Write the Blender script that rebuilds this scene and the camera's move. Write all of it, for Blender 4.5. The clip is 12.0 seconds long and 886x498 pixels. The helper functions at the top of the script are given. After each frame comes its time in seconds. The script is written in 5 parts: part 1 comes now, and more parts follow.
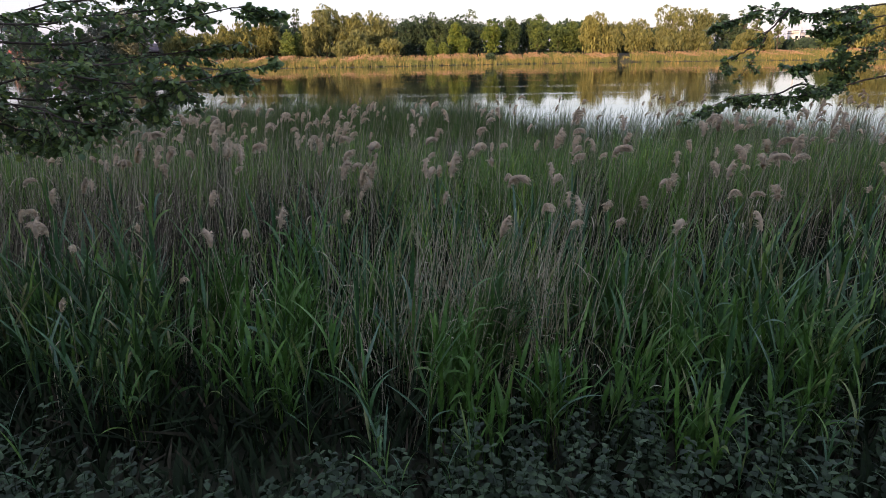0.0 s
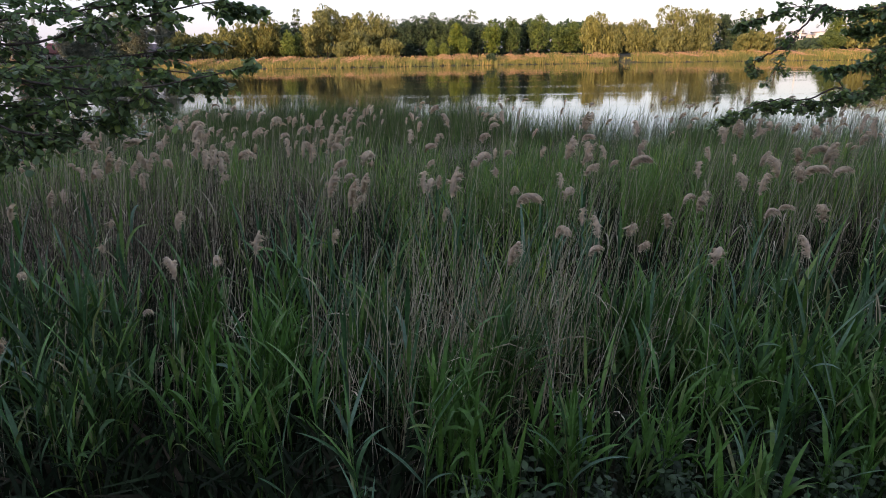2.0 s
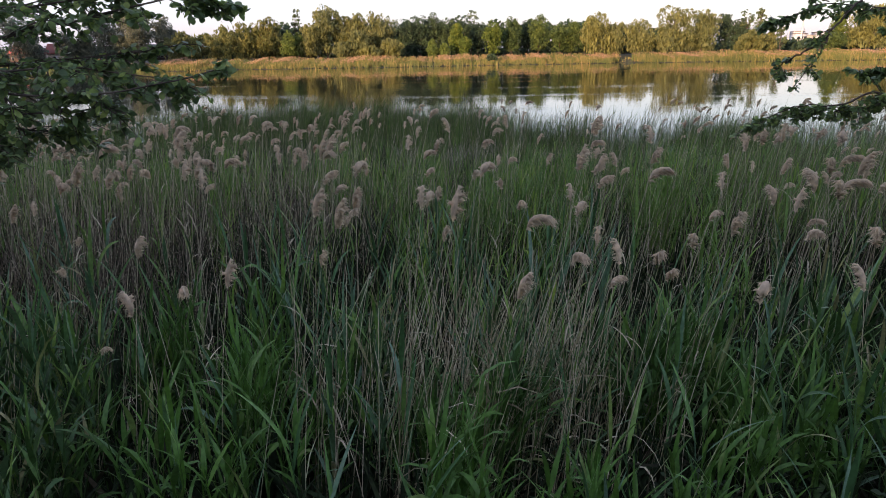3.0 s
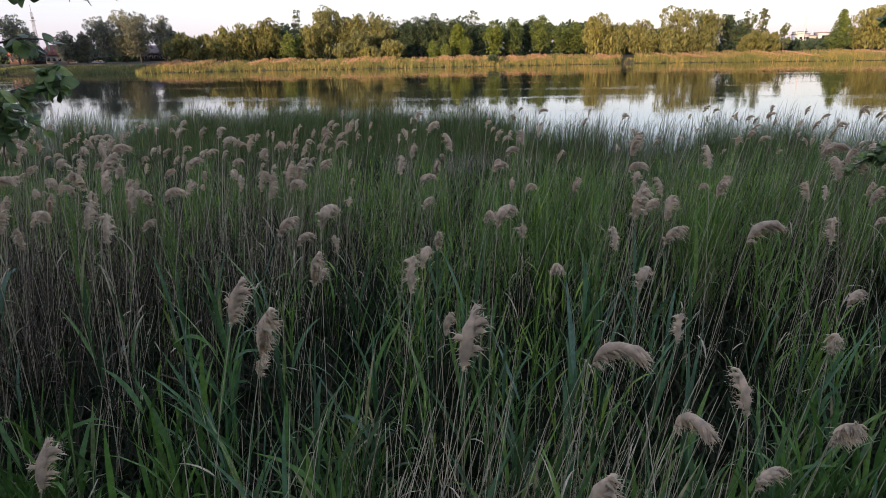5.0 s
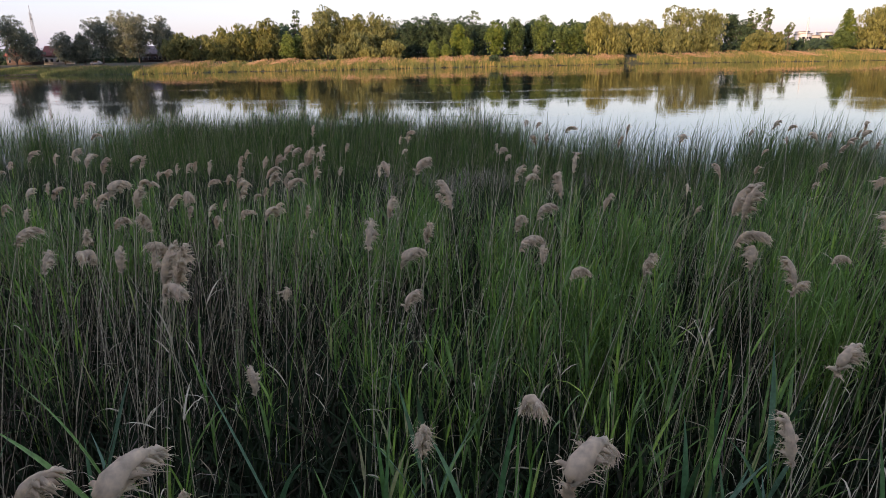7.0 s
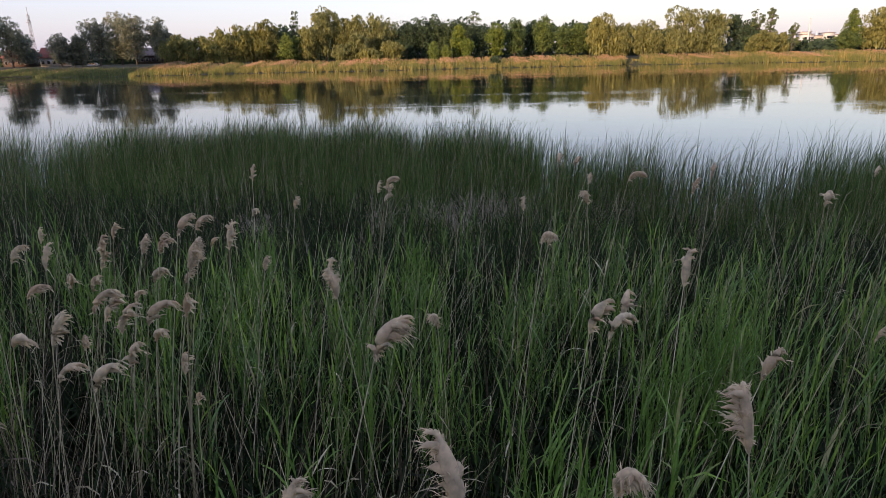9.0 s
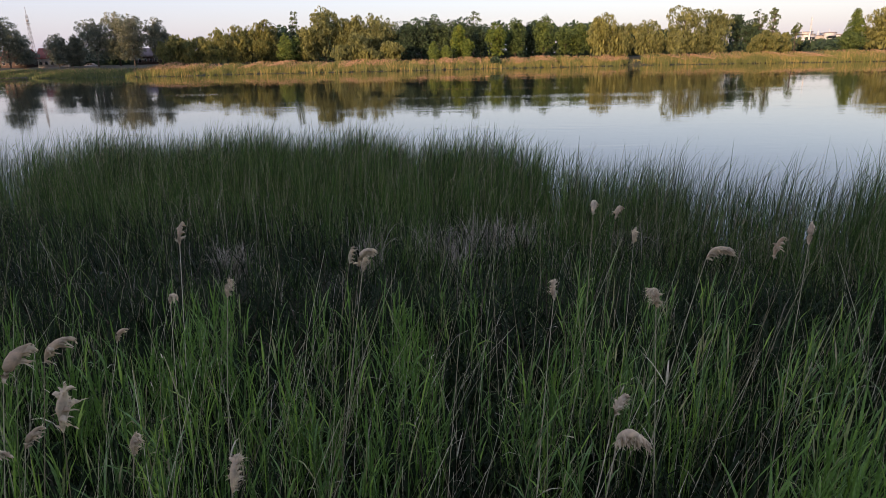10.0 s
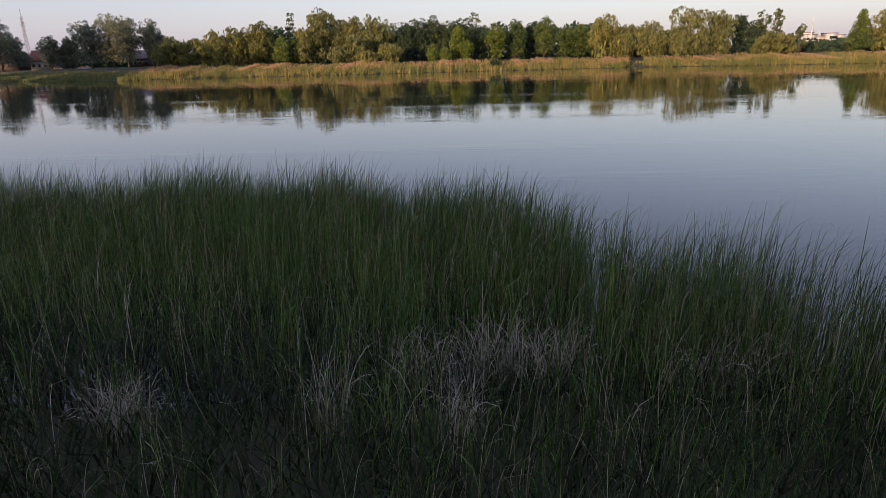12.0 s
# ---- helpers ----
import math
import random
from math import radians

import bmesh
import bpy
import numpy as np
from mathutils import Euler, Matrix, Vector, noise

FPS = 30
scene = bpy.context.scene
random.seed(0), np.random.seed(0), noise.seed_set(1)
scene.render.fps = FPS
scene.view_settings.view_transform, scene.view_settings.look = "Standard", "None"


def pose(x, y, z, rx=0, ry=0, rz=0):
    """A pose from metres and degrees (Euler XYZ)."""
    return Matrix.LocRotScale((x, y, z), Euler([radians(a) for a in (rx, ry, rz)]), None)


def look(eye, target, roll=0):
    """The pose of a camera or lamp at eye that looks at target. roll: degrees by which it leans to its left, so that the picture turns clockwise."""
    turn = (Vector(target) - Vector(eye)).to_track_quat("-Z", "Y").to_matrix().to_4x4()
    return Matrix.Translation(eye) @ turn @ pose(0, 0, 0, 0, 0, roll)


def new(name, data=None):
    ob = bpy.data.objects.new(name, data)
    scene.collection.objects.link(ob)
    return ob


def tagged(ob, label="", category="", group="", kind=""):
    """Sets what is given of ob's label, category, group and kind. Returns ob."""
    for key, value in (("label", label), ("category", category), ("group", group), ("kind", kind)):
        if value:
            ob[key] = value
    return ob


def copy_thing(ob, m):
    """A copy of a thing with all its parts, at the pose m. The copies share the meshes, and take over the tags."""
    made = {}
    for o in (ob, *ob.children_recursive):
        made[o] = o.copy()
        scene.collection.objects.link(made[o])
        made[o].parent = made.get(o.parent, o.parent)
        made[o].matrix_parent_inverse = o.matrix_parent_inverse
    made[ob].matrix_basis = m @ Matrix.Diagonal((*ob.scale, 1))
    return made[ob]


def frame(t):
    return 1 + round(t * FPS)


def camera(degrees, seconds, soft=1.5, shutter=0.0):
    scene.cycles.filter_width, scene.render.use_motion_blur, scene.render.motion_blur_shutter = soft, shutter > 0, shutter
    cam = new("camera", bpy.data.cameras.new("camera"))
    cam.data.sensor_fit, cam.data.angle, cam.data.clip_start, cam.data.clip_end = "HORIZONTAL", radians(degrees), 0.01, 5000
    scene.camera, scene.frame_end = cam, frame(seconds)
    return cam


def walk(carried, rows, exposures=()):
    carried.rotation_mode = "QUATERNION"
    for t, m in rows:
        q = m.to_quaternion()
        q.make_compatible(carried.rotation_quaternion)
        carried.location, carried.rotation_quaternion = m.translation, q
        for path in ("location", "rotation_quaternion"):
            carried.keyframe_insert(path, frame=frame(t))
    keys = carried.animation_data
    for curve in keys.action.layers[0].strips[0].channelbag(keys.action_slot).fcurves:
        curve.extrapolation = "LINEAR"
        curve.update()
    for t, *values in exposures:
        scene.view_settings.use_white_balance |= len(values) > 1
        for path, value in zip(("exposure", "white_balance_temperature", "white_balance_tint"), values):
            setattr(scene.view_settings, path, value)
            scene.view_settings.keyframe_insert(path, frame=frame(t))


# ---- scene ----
# ---------------------------------------------------------------- camera
cam = camera(72.0, 12.0, soft=0.8)
ROWS = [
    (0.0, 0.000, 0.000, 3.600, 0.00, -17.77, 0.88),
    (0.5, 0.001, 0.080, 3.602, 0.00, -17.77, 0.87),
    (1.0, 0.003, 0.213, 3.602, 0.02, -17.75, 0.87),
    (1.5, 0.006, 0.369, 3.603, 0.04, -17.74, 0.88),
    (2.0, 0.009, 0.561, 3.604, 0.06, -17.73, 0.88),
    (2.5, 0.011, 0.795, 3.607, 0.08, -17.72, 0.89),
    (3.0, 0.014, 1.061, 3.611, 0.10, -17.71, 0.90),
    (4.8, 0.016, 2.402, 3.611, 0.19, -17.64, 0.95),
    (5.5, 0.021, 3.126, 3.606, 0.22, -17.63, 1.00),
    (6.0, 0.031, 3.711, 3.606, 0.25, -17.63, 1.01),
    (6.5, 0.047, 4.327, 3.612, 0.27, -17.62, 1.02),
    (7.0, 0.060, 4.953, 3.624, 0.29, -17.60, 1.03),
    (8.8, 0.072, 7.368, 3.665, 0.33, -17.51, 1.12),
    (9.5, 0.089, 8.451, 3.724, 0.34, -17.51, 1.14),
    (10.0, 0.104, 9.285, 3.799, 0.35, -17.50, 1.16),
    (10.5, 0.115, 10.177, 3.890, 0.34, -17.48, 1.17),
    (11.0, 0.125, 11.128, 3.990, 0.32, -17.48, 1.19),
    (11.5, 0.138, 12.139, 4.107, 0.30, -17.47, 1.22),
    (12.0, 0.157, 13.200, 4.243, 0.29, -17.45, 1.25),
]
walk(cam, [(t, pose(x, y, z, 90 + p, 0, w) @ pose(0, 0, 0, 0, 0, -r)) for t, x, y, z, w, p, r in ROWS],
     exposures=[(t, e, 6860, 22) for t, e in ((0.0, 1.25), (5.0, 1.2), (7.0, 1.15), (9.0, 1.03), (10.5, 0.83), (12.0, 0.63))])

# ---------------------------------------------------------------- light
SUN_AZ = radians(212)      # clockwise from +y: behind the camera and to its left
SUN_EL = radians(6.6)
world = bpy.data.worlds.new("evening_sky")
scene.world = world
world.use_nodes = True
wn = world.node_tree
sky = wn.nodes.new("ShaderNodeTexSky")
sky.sky_type = "NISHITA"
sky.sun_disc = False
sky.sun_elevation = SUN_EL
sky.sun_rotation = SUN_AZ
sky.dust_density = 1.5
sky.air_density = 1.0
sky.ozone_density = 1.6
haze = wn.nodes.new("ShaderNodeMix")        # thin high cloud over the clear sky
haze.data_type = "RGBA"
haze.inputs[0].default_value = 0.38
haze.inputs[7].default_value = (3.4, 3.8, 5.6, 1)
wn.links.new(sky.outputs["Color"], haze.inputs[6])
wn.links.new(haze.outputs[2], wn.nodes["Background"].inputs["Color"])
wn.nodes["Background"].inputs["Strength"].default_value = 0.15

sun_data = bpy.data.lights.new("sun", "SUN")
sun_data.energy = 3.6
sun_data.angle = radians(0.5)
sun_data.color = (1.0, 0.7, 0.4)
sun = new("sun", sun_data)
to_sun = Vector((math.sin(SUN_AZ) * math.cos(SUN_EL), math.cos(SUN_AZ) * math.cos(SUN_EL), math.sin(SUN_EL)))
sun.matrix_world = look((0, 0, 60), Vector((0, 0, 60)) - to_sun)


# ---------------------------------------------------------------- materials
def material(name):
    m = bpy.data.materials.new(name)
    m.use_nodes = True
    nt = m.node_tree
    return m, nt, nt.nodes["Principled BSDF"]


def ramp(nt, fac, stops):
    r = nt.nodes.new("ShaderNodeValToRGB")
    while len(r.color_ramp.elements) < len(stops):
        r.color_ramp.elements.new(0.5)
    for e, (p, c) in zip(r.color_ramp.elements, stops):
        e.position, e.color = p, (*c, 1)
    nt.links.new(fac, r.inputs[0])
    return r.outputs[0]


def noise_tex(nt, scale, detail=4.0, stretch=None):
    tc = nt.nodes.new("ShaderNodeNewGeometry")
    n = nt.nodes.new("ShaderNodeTexNoise")
    n.inputs["Scale"].default_value, n.inputs["Detail"].default_value = scale, detail
    if stretch:
        mp = nt.nodes.new("ShaderNodeMapping")
        mp.inputs["Scale"].default_value = stretch
        nt.links.new(tc.outputs["Position"], mp.inputs["Vector"])
        nt.links.new(mp.outputs[0], n.inputs["Vector"])
    else:
        nt.links.new(tc.outputs["Position"], n.inputs["Vector"])
    return n.outputs["Fac"]


def mixed(nt, a, b, fac, kind="MIX"):
    m = nt.nodes.new("ShaderNodeMix")
    m.data_type, m.blend_type = "RGBA", kind
    for sock, v in ((m.inputs[0], fac), (m.inputs[6], a), (m.inputs[7], b)):
        if isinstance(v, bpy.types.NodeSocket):
            nt.links.new(v, sock)
        elif isinstance(v, float):
            sock.default_value = v
        else:
            sock.default_value = (*v, 1)
    return m.outputs[2]


def plant(name, stops, rough=0.55, glow_through=0.3, patch=None, patch_scale=0.5, patch_mix=0.75, single=False):
    """Leaf or stem stuff: a colour for each blade, drifting over the bed, with some light passing through."""
    m, nt, b = material(name)
    if single:
        rnd = nt.nodes.new("ShaderNodeObjectInfo").outputs["Random"]
    else:
        rnd = nt.nodes.new("ShaderNodeNewGeometry").outputs["Random Per Island"]
    col = ramp(nt, rnd, stops)
    if patch:
        n = noise_tex(nt, patch_scale, 2.0)
        rr = ramp(nt, n, [(0.42, (0, 0, 0)), (0.62, (1, 1, 1))])
        col = mixed(nt, col, mixed(nt, col, patch, patch_mix), rr)
    fine = noise_tex(nt, 35.0, 3.0)
    col = mixed(nt, col, ramp(nt, fine, [(0.25, (0.62, 0.62, 0.6)), (0.75, (1.25, 1.25, 1.2))]), 1.0, "MULTIPLY")
    nt.links.new(col, b.inputs["Base Color"])
    b.inputs["Roughness"].default_value = rough
    b.inputs["Specular IOR Level"].default_value = 0.3
    if glow_through > 0:
        tr = nt.nodes.new("ShaderNodeBsdfTranslucent")
        nt.links.new(col, tr.inputs["Color"])
        mx = nt.nodes.new("ShaderNodeMixShader")
        mx.inputs[0].default_value = glow_through
        nt.links.new(b.outputs[0], mx.inputs[1])
        nt.links.new(tr.outputs[0], mx.inputs[2])
        nt.links.new(mx.outputs[0], nt.nodes["Material Output"].inputs["Surface"])
    return m


REED = plant("reed_leaf", [(0.0, (0.02, 0.05, 0.018)), (0.42, (0.042, 0.1, 0.032)), (0.6, (0.075, 0.145, 0.08)), (0.78, (0.1, 0.22, 0.045)),
                           (0.91, (0.18, 0.3, 0.065)), (0.95, (0.27, 0.25, 0.12)), (1.0, (0.42, 0.36, 0.24))],
             rough=0.4, glow_through=0.16, patch=(0.083, 0.215, 0.036), patch_scale=0.45)
REED_WATER = plant("reed_leaf_pale", [(0.0, (0.047, 0.102, 0.027)), (0.35, (0.1, 0.2, 0.046)), (0.6, (0.15, 0.26, 0.1)), (0.78, (0.205, 0.36, 0.062)),
                                      (0.91, (0.31, 0.47, 0.085)), (0.95, (0.35, 0.34, 0.16)), (1.0, (0.46, 0.4, 0.27))],
                   rough=0.4, glow_through=0.25, patch=(0.132, 0.258, 0.05), patch_scale=0.45)
# near-black: the deep shade inside the bed is put into this colour
UNDER_SHADE = plant("under_leaf_shade", [(0.0, (0.012, 0.024, 0.01)), (0.7, (0.022, 0.044, 0.016)), (0.93, (0.034, 0.036, 0.02)), (1.0, (0.09, 0.075, 0.05))], rough=0.95, glow_through=0.0)
DRY = plant("dry_stem", [(0.0, (0.19, 0.165, 0.1)), (0.4, (0.38, 0.34, 0.225)), (0.8, (0.63, 0.58, 0.44)), (1.0, (0.2, 0.27, 0.11))],
            rough=0.6, glow_through=0.1)
RUST = plant("rusty_stem", [(0.0, (0.06, 0.045, 0.034)), (0.5, (0.125, 0.1, 0.075)), (1.0, (0.3, 0.26, 0.21))], rough=0.7, glow_through=0.1)
PLUME = plant("plume_fluff", [(0.0, (0.64, 0.51, 0.375)), (0.5, (0.74, 0.62, 0.465)), (1.0, (0.84, 0.75, 0.59))], rough=0.95, glow_through=0.5)
CATTAIL_OLD = plant("old_cattail_leaf", [(0.0, (0.018, 0.044, 0.009)), (0.45, (0.052, 0.118, 0.02)), (0.7, (0.135, 0.25, 0.046)), (0.82, (0.2, 0.195, 0.1)), (1.0, (0.47, 0.42, 0.31))],
                    glow_through=0.15, patch=(0.07, 0.155, 0.028), patch_scale=0.5, patch_mix=0.4)
CATTAIL = plant("cattail_leaf", [(0.0, (0.012, 0.03, 0.005)), (0.4, (0.027, 0.068, 0.011)), (0.64, (0.07, 0.15, 0.024)), (0.78, (0.18, 0.24, 0.075)), (0.9, (0.22, 0.195, 0.125)), (1.0, (0.42, 0.37, 0.29))],
                glow_through=0.12, patch=(0.076, 0.168, 0.03), patch_scale=0.3, patch_mix=0.35)
REED_ONE = plant("reed_leaf_single", [(0.0, (0.046, 0.12, 0.048)), (0.3, (0.064, 0.165, 0.062)), (0.55, (0.115, 0.215, 0.145)), (0.75, (0.11, 0.255, 0.066)),
                               (0.95, (0.16, 0.27, 0.07)), (1.0, (0.28, 0.27, 0.14))], rough=0.36, glow_through=0.14, single=True)
NETTLE_ONE = plant("nettle_leaf_single", [(0.0, (0.018, 0.038, 0.016)), (0.6, (0.032, 0.065, 0.026)), (1.0, (0.058, 0.105, 0.042))], glow_through=0.08, single=True)
STRAW = plant("dead_leaf", [(0.0, (0.15, 0.135, 0.105)), (0.5, (0.34, 0.305, 0.25)), (1.0, (0.6, 0.55, 0.47))], rough=0.7, glow_through=0.1)
NETTLE = plant("nettle_leaf", [(0.0, (0.016, 0.034, 0.015)), (0.6, (0.03, 0.06, 0.024)), (1.0, (0.054, 0.097, 0.039))], glow_through=0.08)
ALDER = plant("alder_leaf", [(0.0, (0.095, 0.17, 0.08)), (0.6, (0.165, 0.26, 0.105)), (0.9, (0.26, 0.38, 0.12)), (1.0, (0.36, 0.47, 0.14))], rough=0.34, glow_through=0.42)
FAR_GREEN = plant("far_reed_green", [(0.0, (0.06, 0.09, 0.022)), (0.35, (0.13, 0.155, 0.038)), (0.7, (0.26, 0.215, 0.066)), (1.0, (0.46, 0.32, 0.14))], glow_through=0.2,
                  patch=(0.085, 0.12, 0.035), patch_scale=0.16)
# greener reeds of the belt's left end, with its shade darkened into the colour
FAR_FRESH_SHADED = plant("far_reed_fresh_shaded", [(0.0, (0.04, 0.07, 0.024)), (0.5, (0.085, 0.125, 0.04)), (1.0, (0.16, 0.18, 0.075))], glow_through=0.2)
FAR_GOLD = plant("far_reed_plume", [(0.0, (0.3, 0.155, 0.11)), (0.5, (0.42, 0.24, 0.175)), (1.0, (0.52, 0.34, 0.26))], glow_through=0.2)


def foliage(name, dark, mid, light):
    """Tree foliage: its colour drifts from limb to limb, and a little from leaf to leaf."""
    m, nt, b = material(name)
    # lifted and shifted to blue: distant haze is put into the leaf colour
    dark, mid, light = [tuple(1.35 * q + g for q, g in zip(e, (0.014, 0.016, 0.022))) for e in (dark, mid, light)]
    drift = ramp(nt, noise_tex(nt, 0.45, 3.0), [(0.3, dark), (0.5, mid), (0.72, light)])
    each = nt.nodes.new("ShaderNodeNewGeometry").outputs["Random Per Island"]
    col = mixed(nt, drift, ramp(nt, each, [(0.0, (0.78, 0.8, 0.82)), (1.0, (1.2, 1.2, 1.15))]), 1.0, "MULTIPLY")
    own = nt.nodes.new("ShaderNodeObjectInfo").outputs["Random"]
    col = mixed(nt, col, ramp(nt, own, [(0.0, (0.85, 0.88, 0.9)), (0.5, (1, 1, 1)), (1.0, (1.15, 1.1, 0.95))]), 1.0, "MULTIPLY")
    nt.links.new(col, b.inputs["Base Color"])
    b.inputs["Roughness"].default_value, b.inputs["Specular IOR Level"].default_value = 0.7, 0.2
    tr = nt.nodes.new("ShaderNodeBsdfTranslucent")
    nt.links.new(col, tr.inputs["Color"])
    mx = nt.nodes.new("ShaderNodeMixShader")
    mx.inputs[0].default_value = 0.48
    nt.links.new(b.outputs[0], mx.inputs[1])
    nt.links.new(tr.outputs[0], mx.inputs[2])
    nt.links.new(mx.outputs[0], nt.nodes["Material Output"].inputs["Surface"])
    return m


CROWNS = {
    "w": foliage("willow_crown", (0.11, 0.12, 0.042), (0.16, 0.168, 0.06), (0.21, 0.212, 0.08)),
    "o": foliage("osier_crown", (0.08, 0.095, 0.03), (0.135, 0.142, 0.044), (0.19, 0.182, 0.06)),
    # grey-green of its own, paled further to stand in for haze
    "g": foliage("grey_hazed_poplar_crown", (0.085, 0.1, 0.075), (0.13, 0.145, 0.105), (0.185, 0.195, 0.135)),
    "d": foliage("dark_alder_crown", (0.02, 0.038, 0.02), (0.04, 0.068, 0.032), (0.07, 0.11, 0.045)),
    "a": foliage("alder_crown", (0.03, 0.055, 0.014), (0.065, 0.1, 0.025), (0.11, 0.15, 0.035)),
    "y": foliage("maple_crown", (0.05, 0.085, 0.012), (0.1, 0.14, 0.018), (0.17, 0.2, 0.03)),
    "p": foliage("young_poplar_crown", (0.05, 0.08, 0.015), (0.1, 0.14, 0.025), (0.15, 0.18, 0.04)),
    "s": foliage("sparse_crown", (0.04, 0.06, 0.025), (0.09, 0.12, 0.045), (0.15, 0.17, 0.07)),
}


def plain(name, a, b2, scale=3.0, rough=0.8, bump=0.3, metal=0.0):
    m, nt, b = material(name)
    n1, n2 = noise_tex(nt, scale, 6.0), noise_tex(nt, scale * 9, 4.0)
    col = mixed(nt, ramp(nt, n1, [(0.3, a), (0.7, b2)]), ramp(nt, n2, [(0.3, (0.75, 0.75, 0.75)), (0.7, (1.15, 1.15, 1.15))]), 1.0, "MULTIPLY")
    nt.links.new(col, b.inputs["Base Color"])
    b.inputs["Roughness"].default_value, b.inputs["Metallic"].default_value = rough, metal
    bp = nt.nodes.new("ShaderNodeBump")
    bp.inputs["Strength"].default_value = bump
    nt.links.new(n2, bp.inputs["Height"])
    nt.links.new(bp.outputs[0], b.inputs["Normal"])
    return m


SOIL = plain("soil", (0.026, 0.026, 0.014), (0.04, 0.052, 0.022), 0.8, 0.95, 0.6)
BARK = plain("bark", (0.05, 0.04, 0.03), (0.12, 0.1, 0.08), 6.0, 0.9, 0.8)
ROOF_TILE = plain("red_roof_tile", (0.16, 0.04, 0.03), (0.24, 0.07, 0.05), 2.0, 0.7)
ROOF_GREY = plain("grey_roof", (0.12, 0.1, 0.1), (0.2, 0.16, 0.16), 2.0, 0.7)
PLASTER = plain("white_plaster", (0.36, 0.34, 0.32), (0.48, 0.46, 0.43), 1.0, 0.8)
BRICK = plain("brick_wall", (0.05, 0.032, 0.03), (0.075, 0.048, 0.042), 2.0, 0.8)
STEEL = plain("painted_steel", (0.1, 0.1, 0.11), (0.17, 0.17, 0.18), 3.0, 0.5, 0.1)
TIMBER = plain("weathered_timber", (0.09, 0.08, 0.07), (0.17, 0.15, 0.13), 4.0, 0.85)
PALE = plain("pale_cladding", (0.42, 0.43, 0.45), (0.6, 0.6, 0.62), 0.3, 0.5, 0.1)
GLASS = plain("dark_window_glass", (0.01, 0.012, 0.015), (0.02, 0.022, 0.026), 1.0, 0.08, 0.0)
CAR_PAINT = plain("pale_car_paint", (0.3, 0.3, 0.31), (0.38, 0.38, 0.39), 1.0, 0.3, 0.0)

WATER, nt, b = material("lake_water")
b.inputs["Base Color"].default_value = (0.012, 0.018, 0.016, 1)
b.inputs["Roughness"].default_value = 0.012
b.inputs["IOR"].default_value = 1.333
n1 = noise_tex(nt, 1.0, 3.0, (0.5, 1.9, 1.0))
n2 = noise_tex(nt, 1.0, 3.0, (0.018, 0.11, 1.0))       # long bands of ripples between glassy stretches
mul = nt.nodes.new("ShaderNodeMath")
mul.operation = "MULTIPLY"
nt.links.new(n1, mul.inputs[0])
nt.links.new(ramp(nt, n2, [(0.4, (0.17, 0.17, 0.17)), (0.54, (0.3, 0.3, 0.3)), (0.64, (1, 1, 1))]), mul.inputs[1])
bp = nt.nodes.new("ShaderNodeBump")
bp.inputs["Strength"].default_value = 0.27
bp.inputs["Distance"].default_value = 0.05
nt.links.new(mul.outputs[0], bp.inputs["Height"])
nt.links.new(bp.outputs[0], b.inputs["Normal"])

# ---------------------------------------------------------------- mesh helpers
RNG = np.random.default_rng(7)


def sheet_mesh(name, verts, quads, mats, index=None):
    """A mesh from arrays of corners and quads (or triangles)."""
    me = bpy.data.meshes.new(name)
    n = quads.shape[1]
    me.vertices.add(len(verts))
    me.vertices.foreach_set("co", np.ascontiguousarray(verts, dtype=np.float32).ravel())
    me.loops.add(quads.size)
    me.loops.foreach_set("vertex_index", np.ascontiguousarray(quads, dtype=np.int32).ravel())
    me.polygons.add(len(quads))
    me.polygons.foreach_set("loop_start", np.arange(0, quads.size, n, dtype=np.int32))
    for m in mats:
        me.materials.append(m)
    if index is not None:
        me.polygons.foreach_set("material_index", np.asarray(index, dtype=np.int32))
    me.update(calc_edges=True)
    return me


